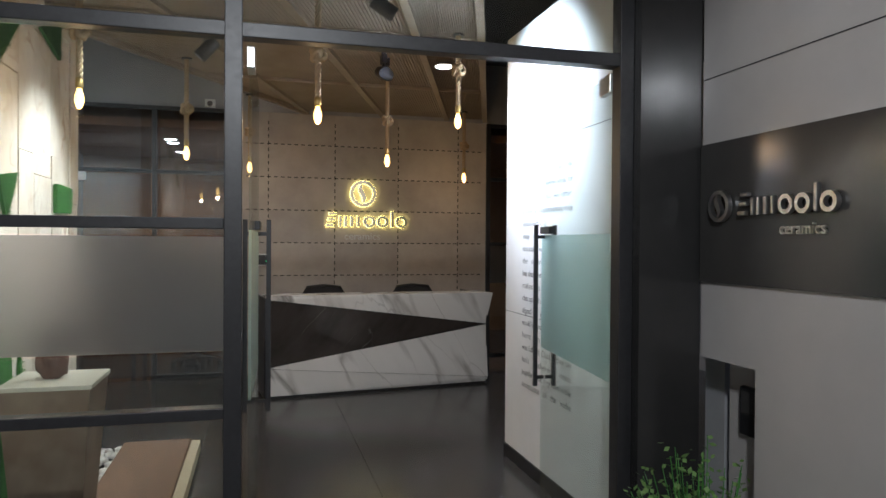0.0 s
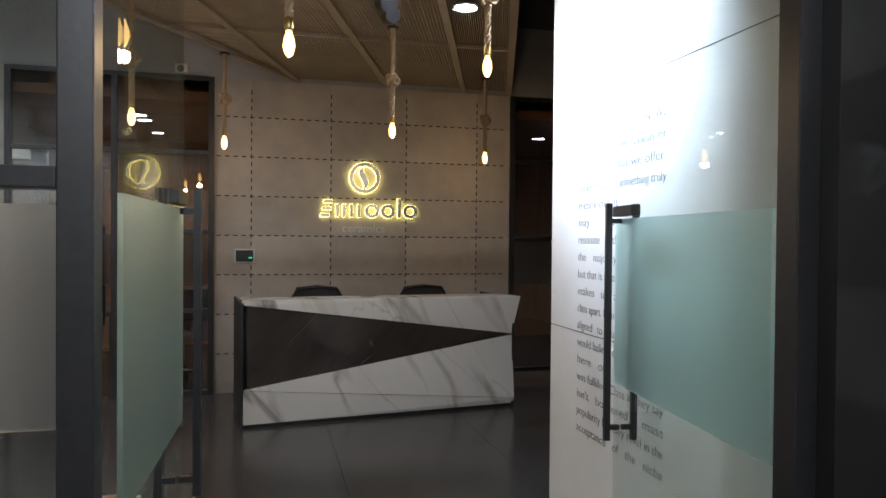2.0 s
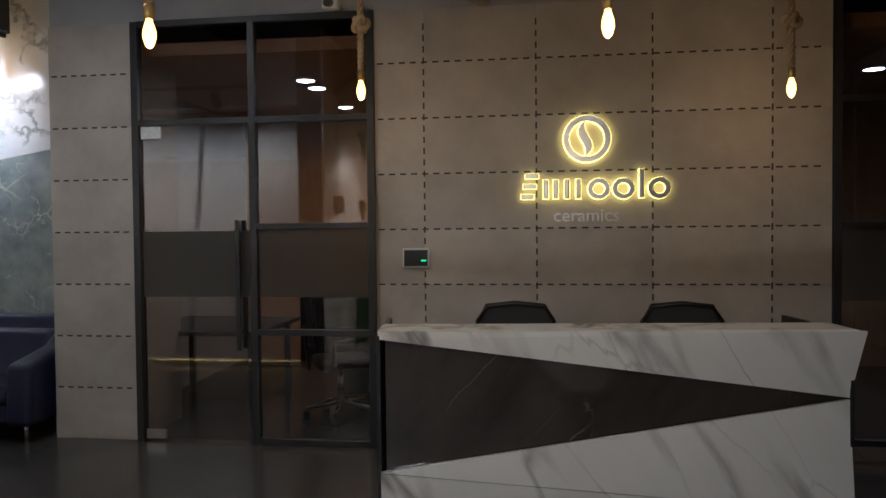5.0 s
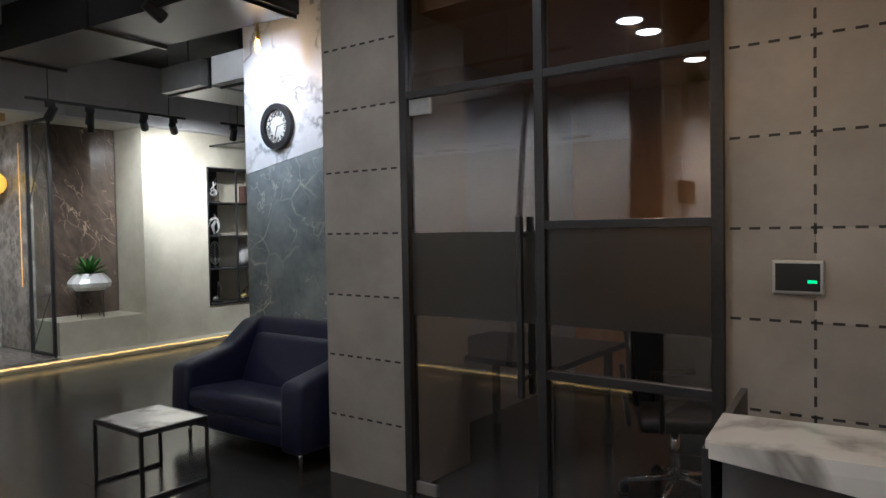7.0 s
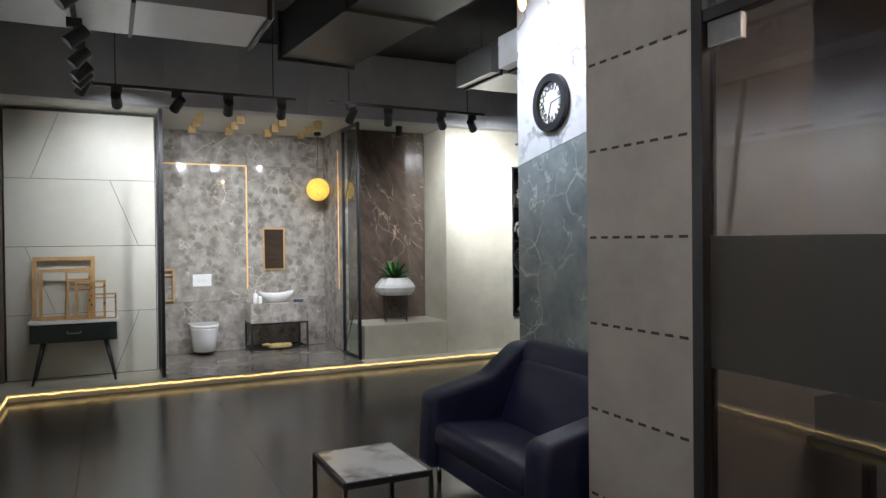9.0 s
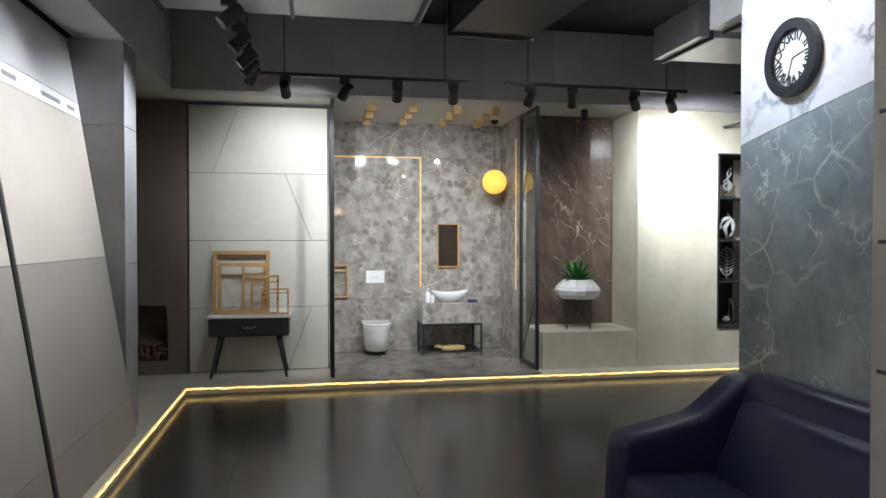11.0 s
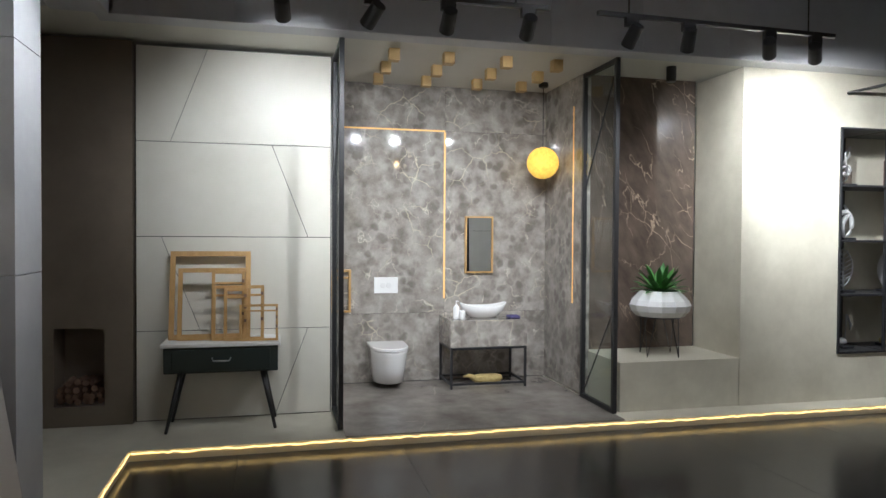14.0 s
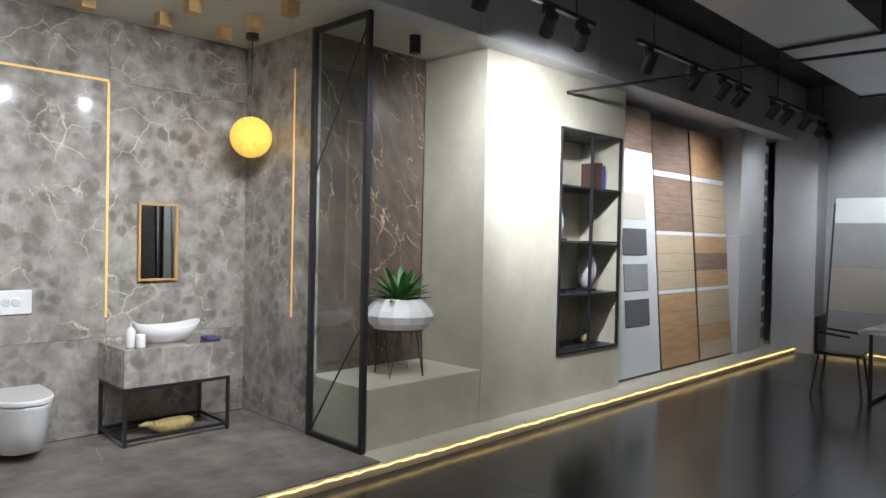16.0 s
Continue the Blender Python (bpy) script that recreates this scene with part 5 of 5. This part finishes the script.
gl = thing("globe_lamp", "yellow string globe pendant lamp", "pendant lamp", at=(-9.496, 9.523, 2.363))
bm = bmesh.new()
bmesh.ops.create_uvsphere(bm, u_segments=32, v_segments=20, radius=0.16)
gs = part("shade", bm, GLOBE, gl, "glowing yellow string shade", True)
th = bmesh.new()
for k in range(40):
    n = Vector((rnd.uniform(-1, 1), rnd.uniform(-1, 1), rnd.uniform(-1, 1))).normalized()
    a = n.orthogonal().normalized()
    b = n.cross(a)
    tube_bm([0.1605 * (math.cos(t) * a + math.sin(t) * b) for t in [i * 2 * math.pi / 30 for i in range(31)]], 0.0022, 4, th, cap=False)
tagged(part("string", th, GLOBE, gs), kind="stuff")
part("cord", tube_bm([(0, 0, 0.16), (0, 0, 0.8)], 0.004, 6), BLACK, gl)
part("rose", lathe_bm([(0.045, 0.77), (0.05, 0.78), (0.05, 0.817)], 18), BLACK, gl, "black ceiling rose")
for j, y in enumerate((7.825, 8.3, 8.82, 9.29)):
    for x in (-8.6, -9.06, -9.52):
        blk = part("ceiling_block", box_bm(x - 0.045, y - 0.045, 3.08, x + 0.045, y + 0.045, 3.179, 0.002), OAK)
        tagged(blk, "small oak block light fixed to the soffit", "block light", "ceiling blocks")

# ---- planter ----
pl = thing("planter_bowl", "faceted white bowl planter on a black wire stand", "planter", at=(-8.6, 10.34, 0.512))
part("bowl", lathe_bm([(0.15, 0.36), (0.22, 0.372), (0.265, 0.42), (0.283, 0.475), (0.262, 0.52), (0.21, 0.575), (0.175, 0.605), (0.16, 0.605), (0.16, 0.58)], 14), PORCELAIN, pl, "white faceted bowl")
part("soil", lathe_bm([(0.15, 0.57), (0.155, 0.585)], 16), LOG, pl)
part("ring", tube_bm([(0.19 * math.cos(a), 0.19 * math.sin(a), 0.362) for a in [k * 2 * math.pi / 24 for k in range(25)]], 0.007, 6), BLACK, pl)
for k in range(4):
    a = k * math.pi / 2 + 0.5
    part("leg", tube_bm([(0.17 * math.cos(a + s), 0.17 * math.sin(a + s), 0.36) if s else (0.2 * math.cos(a), 0.2 * math.sin(a), 0.002) for s in (-0.35, 0, 0.35)], 0.006, 6), BLACK, pl)
ag = thing("succulent_plant", "green spiky agave-like plant in the bowl", "plant", at=(-8.6, 10.34, 1.09))
for k in range(34):
    a, ring_k = k * 2.4, k / 34
    ln, tilt = 0.25 + 0.06 * (1 - ring_k) + rnd.uniform(-0.02, 0.03), radians(20 + 62 * ring_k)
    d, side = Vector((math.cos(a), math.sin(a), 0)), Vector((-math.sin(a), math.cos(a), 0))
    tilt = radians(68 - 60 * ring_k)
    bm, prev = bmesh.new(), None
    for i in range(6):
        u = i / 5
        c = d * (ln * u * math.cos(tilt) + 0.02) + Vector((0, 0, ln * u * math.sin(tilt) - 0.05 * u * u * math.cos(tilt)))
        w = 0.03 * (0.6 + 1.5 * u) * (1 - u) ** 0.6 + 0.0008
        row = [bm.verts.new(c + side * w + Vector((0, 0, w * 0.4))), bm.verts.new(c), bm.verts.new(c - side * w + Vector((0, 0, w * 0.4)))]
        if prev:
            for j in range(2):
                bm.faces.new((prev[j], prev[j + 1], row[j + 1], row[j]))
        prev = row
    part("leaf", bm, LEAF, ag, smooth=True)
cyl = thing("ceiling_cylinder_lamp", "small black cylinder downlight under the soffit", "downlight")
part("can", lathe_bm([(0.04, 0), (0.045, 0.004), (0.045, 0.14), (0.03, 0.14)], 18, (-8.55, 10.4, 3.04)), BLACK, cyl)

# ---- shelf unit and ornaments ----
sh = thing("display_shelf", "black metal recessed shelf unit with eight open boxes", "shelf")
SX0, SX1 = -8.79, -8.285
ZS = (0.515, 1.06, 1.575, 2.1, 2.64)
for y in (12.032, 12.56, 13.088):
    part("upright", box_bm(SX1 - 0.03, y, 0.517, SX1, y + 0.02, 2.658), BLACK, sh)
for z in ZS:
    for ya, yb in ((12.053, 12.559), (12.581, 13.087)):
        part("shelf_board", box_bm(SX0, ya, z + 0.002, SX1, yb, z + 0.02), BLACK, sh)
part("back", box_bm(-8.7995, 12.05, 0.52, -8.792, 12.56, 2.64), BLACK, sh)


def on_base(name, label, bm, y, z, mat=SILVER, smooth=True):
    g = thing(name, label, "ornament")
    part("base", box_bm(-8.6, y - 0.07, z + 0.021, -8.44, y + 0.07, z + 0.045, 0.003), BLACK, g, "black base")
    ob = part("figure", bm, mat, g, smooth=smooth)
    ob.location = (-8.52, y, z + 0.046)
    return g


sp = [(0, 0.07 * math.sin(t) * (1 - t / 16), 0.13 + 0.075 * math.cos(t) * (1 - t / 16) * 0.8) for t in [i * 0.35 for i in range(30)]]
on_base("treble_clef", "silver treble clef ornament", joined(tube_bm(sp, 0.011, 8), tube_bm([(0, -0.03, 0.0), (0, 0.02, 0.05), (0, 0, 0.3), (0, 0.05, 0.36), (0, 0.05, 0.28), (0, -0.05, 0.18)], 0.011, 8)), 12.3, ZS[3])
ab = [(0, 0.09 * math.cos(t), 0.13 + 0.12 * math.sin(t)) for t in [i * 0.3 - 1.2 for i in range(16)]]
on_base("abstract_sculpture", "silver abstract looped sculpture", joined(tube_bm(ab, [0.012 + 0.014 * math.sin(math.pi * i / 15) for i in range(16)], 10), tube_bm([(0, 0.0, 0.0), (0, -0.03, 0.13), (0, 0.05, 0.24), (0, 0.0, 0.32)], [0.012, 0.03, 0.022, 0.008], 10)), 12.3, ZS[2])
leafb = bmesh.new()
edge = [(0, 0.11 * math.sin(math.pi * u) ** 0.7 * s, 0.03 + 0.37 * u) for s in (1, -1) for u in ([i / 14 for i in range(15)] if s > 0 else [1 - i / 14 for i in range(15)])]
tube_bm(edge, 0.008, 6, leafb)
tube_bm([(0, 0, 0), (0, 0, 0.4)], 0.008, 6, leafb)
for i in range(1, 8):
    z = 0.04 + i * 0.042
    for s in (1, -1):
        tube_bm([(0, 0, z), (0, s * 0.1 * math.sin(math.pi * min(1, (z + 0.01) / 0.4)) ** 0.7, z + 0.05)], 0.006, 5, leafb)
on_base("leaf_ornament", "silver openwork leaf ornament", leafb, 12.3, ZS[1])
note = joined(tube_bm([(0, 0.03, 0.06), (0, 0.05, 0.3), (0, 0.1, 0.2), (0, 0.09, 0.14)], [0.01, 0.012, 0.014, 0.004], 8), lathe_bm([(0.01, 0), (0.045, 0.015), (0.05, 0.04), (0.02, 0.07)], 16, (0, 0, 0), 0.6, 1.1))
on_base("music_note", "silver music note ornament", note, 12.3, ZS[0])
hd = bmesh.new()
bmesh.ops.create_uvsphere(hd, u_segments=28, v_segments=20, radius=1.0)
for v in hd.verts:
    n = v.co.copy()
    ridge = 0.18 * math.exp(-((n.y / 0.16) ** 2)) * math.exp(-(((n.z + 0.05) / 0.35) ** 2)) * (n.x > 0)
    v.co = Vector((0.1 * (n.x * (0.75 if n.x < 0 else 1) + ridge), 0.115 * n.y * (1 - 0.18 * max(0, -n.z)), 0.19 + 0.19 * n.z))
on_base("mask_sculpture", "silver stylised mask sculpture", hd, 12.84, ZS[1])
on_base("driftwood_ornament", "small twisted driftwood ornament", tube_bm([(0, -0.06, 0.02), (0, 0.02, 0.05), (0, 0.0, 0.11), (0, 0.06, 0.17), (0, 0.11, 0.2)], [0.04, 0.045, 0.03, 0.014, 0.004], 9), 12.84, ZS[0], STRAW)
for y, w, h, mat, lb in ((12.86, 0.09, 0.3, BOOKBROWN, "thick brown upright book"), (12.955, 0.045, 0.28, BOOKBLUE, "slim blue upright book")):
    g = thing("book", lb, "book")
    part("cover", joined(box_bm(-8.62, y, ZS[3] + 0.021, -8.42, y + 0.006, ZS[3] + h), box_bm(-8.62, y + w - 0.006, ZS[3] + 0.021, -8.42, y + w, ZS[3] + h), box_bm(-8.425, y + 0.006, ZS[3] + 0.021, -8.419, y + w - 0.006, ZS[3] + h)), mat, g)
    part("pages", box_bm(-8.61, y + 0.0065, ZS[3] + 0.026, -8.426, y + w - 0.0065, ZS[3] + h - 0.006), CREAM, g, "cream pages")
bx = part("small_stone_box", box_bm(-8.74, 12.2, ZS[3] + 0.021, -8.62, 12.48, ZS[3] + 0.2, 0.006), BROWNTILE)
tagged(bx, "low brown stone block at the back of the shelf", "block")

# ---- logs ----
for k in range(24):
    y, z = 5.2 + (k % 6) * 0.058 + rnd.uniform(-0.01, 0.01), 0.262 + (k // 6) * 0.05
    if k >= 18 and (k % 6) in (0, 5):
        continue
    r = rnd.uniform(0.022, 0.03)
    lo = part("firewood_log", tube_bm([(-9.06, y + rnd.uniform(-0.02, 0.02), z), (-8.83 + rnd.uniform(-0.04, 0.03), y, z + rnd.uniform(-0.005, 0.012))], [r, r * 0.93], 7), LOG)
    tagged(lo, "split brown firewood log in the wall niche", "log", "firewood")


# ---- tile display panels ----
def tile_panel(m, w, rows, label, edge=0.03):
    """A leaning board in a dark frame; rows of (height, material) from below, built in its local x-z plane facing -y."""
    g = thing("tile_display_panel", label, "display panel", "tile displays")
    total = sum(r[0] for r in rows)
    part("board", box_bm(0, 0.0, 0, w, 0.04, total), BLACK, g, "black backing board")
    z = 0.0
    for h, mat in rows:
        if mat:
            part("tile", box_bm(edge, -0.01, z + 0.002, w - edge, -0.0005, z + h - 0.002), mat, g)
        z += h
    g.matrix_world = m
    return g


PALE = material("pale_tile", (0.6, 0.62, 0.63), 0.4, second=(0.66, 0.67, 0.68), scale=2)
SAND = material("sand_tile", (0.5, 0.46, 0.4), 0.4, second=(0.56, 0.52, 0.46), scale=2)
TAUPE = material("taupe_tile", (0.3, 0.27, 0.24), 0.4, second=(0.35, 0.32, 0.29), scale=2)
SLATE = material("slate_tile", (0.1, 0.1, 0.105), 0.5, second=(0.13, 0.13, 0.13), scale=4)
MIDGREY = material("mid_grey_tile", (0.24, 0.24, 0.245), 0.45, second=(0.28, 0.28, 0.28), scale=3)
WALNUT = material("walnut_plank", (0.13, 0.085, 0.06), 0.5, second=(0.24, 0.17, 0.13), scale=3, stretch=(1, 1, 14))
HONEY = material("honey_plank", (0.36, 0.22, 0.11), 0.5, second=(0.5, 0.33, 0.18), scale=3, stretch=(1, 1, 14))
BEIGE = material("beige_plank", (0.42, 0.33, 0.22), 0.5, second=(0.5, 0.41, 0.29), scale=3, stretch=(1, 1, 14))
# facing the aisle (+x): local x runs along +y
def aisle(y, x, lean):
    return pose(x, y, 0.1, 0, 0, 90) @ pose(0, 0, 0, -lean, 0, 0)


g = tile_panel(aisle(13.25, -8.4, 4), 1.0, [(2.55, PALE), (0.5, WALNUT)], "white leaning display board with framed grey tile samples", 0.0)
for z, mat in ((1.75, SAND), (1.35, SLATE), (0.95, MIDGREY), (0.55 + 0.0, SLATE)):
    part("sample", box_bm(0.25, -0.018, z, 0.78, -0.0105, z + 0.3, 0.002), mat, g)
wood = [("dark walnut", [(0.22, HONEY), (0.22, HONEY), (0.22, HONEY), (0.22, HONEY), (0.05, PALE), (0.22, BEIGE), (0.22, BEIGE), (0.22, BEIGE), (0.05, PALE), (0.22, WALNUT), (0.22, WALNUT), (0.22, WALNUT), (0.07, PALE), (0.6, WALNUT)]),
        ("honey oak", [(0.22, BEIGE), (0.22, HONEY), (0.22, BEIGE), (0.22, BEIGE), (0.05, PALE), (0.22, HONEY), (0.22, WALNUT), (0.22, HONEY), (0.05, PALE), (0.22, BEIGE), (0.22, BEIGE), (0.22, BEIGE), (0.07, PALE), (0.6, HONEY)])]
for k, (nm, rows) in enumerate(wood):
    tile_panel(aisle(14.3 + 1.02 * k, -8.4, 4.5), 0.98, rows, "leaning display board of %s plank tiles" % nm, 0.012)
tile_panel(pose(-7.7, 17.9, 0.1, -8, 0, 0), 1.7, [(0.55, MIDGREY), (0.65, TAUPE), (0.65, MIDGREY), (0.55, PALE), (0.12, WHITEWALL), (0.5, SAND)], "leaning display board of grey stone tiles", 0.03)
tile_panel(pose(-5.9, 17.9, 0.1, -8, 0, 0), 1.7, [(0.55, TAUPE), (0.65, MIDGREY), (0.65, SAND), (0.55, PALE), (0.12, WHITEWALL), (0.5, SAND)], "leaning display board of grey stone tiles", 0.03)
# boards on the near side, facing +y
for k in range(3):
    near_board = tile_panel(pose(-4.62 + 1.72 * k, 5.78, 0.076, 0, 0, 180) @ pose(0, 0, 0, -9, 0, 0), 1.7, [(0.32, TAUPE), (1.1, TAUPE), (1.06, SAND), (0.13, WHITEWALL), (0.5, PALE)], "leaning display board of beige stone tiles", 0.03)
    for u, w in ((0.3, 0.2), (0.9, 0.34), (1.4, 0.14)):
        part("print", box_bm(u, -0.012, 2.525, u + w, -0.0105, 2.555), MIDGREY, near_board, "grey printed line")
# boards along the wall behind the clock, facing the bathroom display
for y, w, mat, nm in ((10.42, 0.5, WALNUT, "brown wood-look"), (11.1, 0.66, WHITEWALL, "white"), (11.34, 0.22, SLATE, "dark slate"), (11.6, 0.24, PALE, "pale grey"), (12.1, 0.48, BROWNTILE, "brown")):
    tile_panel(pose(-4.32, y, 0, 0, 0, -90) @ pose(0, 0, 0, -3, 0, 0), w, [(0.8, mat), (0.9, mat), (0.9, mat)], "tall leaning display board of %s tiles" % nm, 0.01)
zz = thing("mosaic_strip", "upright strip of black and white triangular mosaic tiles", "mosaic")
part("backing", box_bm(-9.0, 17.2, 0.08, -8.5, 17.74, 3.1), PALE, zz)
for k in range(12):
    z = 0.15 + k * 0.24
    part("triangle_tile", prism_bm([(-8.4995, 17.22, z), (-8.4995, 17.72, z + 0.02), (-8.4995, 17.72, z + 0.2), (-8.4995, 17.4, z + 0.17)], (0.008, 0, 0)), (BROWNTILE, SLATE)[k % 2], zz)

# ---- table and chairs at the far end ----
tb = thing("dining_table", "square table with white top and black frame legs", "table")
part("tabletop", box_bm(-6.9, 14.3, 0.72, -5.7, 15.5, 0.75, 0.004), WHITEMARBLE, tb, "white marble top")
for x in (-6.8, -5.8):
    for y in (14.4, 15.4):
        part("leg", bar_bm((x, y, 0), (x, y, 0.72), 0.03), BLACK, tb)
    part("foot_bar", bar_bm((x, 14.4, 0.02), (x, 15.4, 0.02), 0.03), BLACK, tb)
dc = thing("dining_chair", "black shell dining chair with thin legs", "chair", "chairs at the table")
part("seat", box_bm(-0.22, -0.22, 0.44, 0.22, 0.22, 0.47, 0.012), BLACKPLASTIC, dc)
part("backrest", box_bm(-0.22, 0.19, 0.47, 0.22, 0.225, 0.84, 0.015), BLACKPLASTIC, dc)
for sx in (-1, 1):
    for sy in (-1, 1):
        part("leg", tube_bm([(sx * 0.24, sy * 0.24, 0), (sx * 0.18, sy * 0.18, 0.44)], [0.01, 0.014], 8), BLACK, dc)
    part("armrest", bar_bm((sx * 0.22, -0.12, 0.65), (sx * 0.22, 0.2, 0.68), 0.025), BLACKPLASTIC, dc)
dc.matrix_world = pose(-5.75, 14.25, 0, 0, 0, 175)
copy_thing(dc, pose(-6.7, 15.0, 0, 0, 0, 95))
copy_thing(dc, pose(-5.85, 16.15, 0, 0, 0, 5))

tb.location = (0.45, 0.3, 0)

# ---- pieces of walls and floor ----
def wall_tile(parent, x0, x1, z0, z1, y, mat, name="tile"):
    return part(name, box_bm(x0 + 0.0006, y, z0 + 0.0006, x1 - 0.0006, y + 0.0118, z1 - 0.0006), mat, parent)


dash = {rec: bmesh.new(), pier: bmesh.new()}


def dashes(bm, p, q, pitch=0.082, ln=0.046, w=0.012):
    p, q = Vector(p), Vector(q)
    n = int((q - p).length / pitch)
    d = (q - p).normalized()
    for k in range(n):
        a = p + d * (pitch * k + 0.015)
        bar_bm(a, a + d * ln, 0.003, w, bm) if d.z < 0.5 else bar_bm(a, a + d * ln, w, 0.003, bm)


XS = [0.17, 0.54, 1.352, 2.161, 2.961, 3.35]
for a, b in zip(XS, XS[1:]):
    for k in range(8):
        wall_tile(rec, a, b, 0.405 * k, min(3.22, 0.405 * (k + 1)), W, CEMENT)
for k in range(1, 8):
    dashes(dash[rec], (0.18, W - 0.001, 0.405 * k), (3.35, W - 0.001, 0.405 * k))
    dashes(dash[pier], (-2.41, W - 0.001, 0.405 * k), (-1.73, W - 0.001, 0.405 * k))
    wall_tile(pier, -2.42, -1.72, 0.405 * k, min(3.22, 0.405 * (k + 1)), W, CEMENT)
wall_tile(pier, -2.42, -1.72, 0, 0.405, W, CEMENT)
for x in XS[1:-1]:
    dashes(dash[rec], (x, W - 0.001, 0.02), (x, W - 0.001, 3.2))
for ob in dash:
    tagged(part("stitching", dash[ob], DASH, ob, "black dashed joint inlay"), kind="stuff")
# cream wall: rows cut by slanted joints
CW = bpy.data.objects["wall_console"]
for z0, z1, ya, yb in ((0.08, 0.815, 7.13, 6.86), (0.815, 1.593, 5.95, 6.3), (1.593, 2.37, 7.13, 6.83), (2.37, 3.145, 6.02, 6.31)):
    hi, lo = (ya, yb)
    cut0, cut1 = (lo, hi) if z0 < 0.5 else ((ya + 0.3, ya) if ya < 6.5 and z0 < 1 else (ya, yb))
    g = 0.003
    for poly in ([(5.76, z0 + g), (cut0 - g, z0 + g), (cut1 - g, z1 - g), (5.76, z1 - g)], [(cut0 + g, z0 + g), (7.32, z0 + g), (7.32, z1 - g), (cut1 + g, z1 - g)]):
        part("tile", prism_bm([(-8.87, y, z) for y, z in poly], (0.015, 0, 0)), CREAM, CW)
BW = bpy.data.objects["wall_bathroom_back"]
for ya, yb in ((7.355, 8.6), (8.6, 9.735)):
    for z0, z1 in ((0.085, 0.8), (0.8, 2.715), (2.715, 3.18)):
        part("slab", box_bm(-9.965, ya + 0.001, z0 + 0.001, -9.945, yb - 0.001, z1 - 0.001), GREYMARBLE, BW)
BH = bpy.data.objects["wall_bulkhead"]
for k in range(15):
    y = 5.75 + k * 0.82
    part("tile", box_bm(-8.1, y + 0.002, 3.162, -8.09, min(18.08, y + 0.82) - 0.002, 3.975), BULKHEAD, BH)
# floor tiles
tile_me = bpy.data.meshes.new("floor_tile")
bm = box_bm(0.0015, 0.0015, -0.0058, 1.1985, 1.1985, 0.0)
bm.to_mesh(tile_me)
bm.free()
tile_me.materials.append(FLOOR)
for i in range(13):
    for j in range(18):
        x, y = -9.6 + 1.2 * i, -3.0 + 1.2 * j
        if x < -8.5 or (y < 2 and x < -3.2) or (x < -2 and y < 4) or (y > 8.5 and x > -2.3 and y > 12):
            continue
        ob = new("floor_tile", tile_me)
        ob.location = (x, y, 0)
        ob.parent = floor
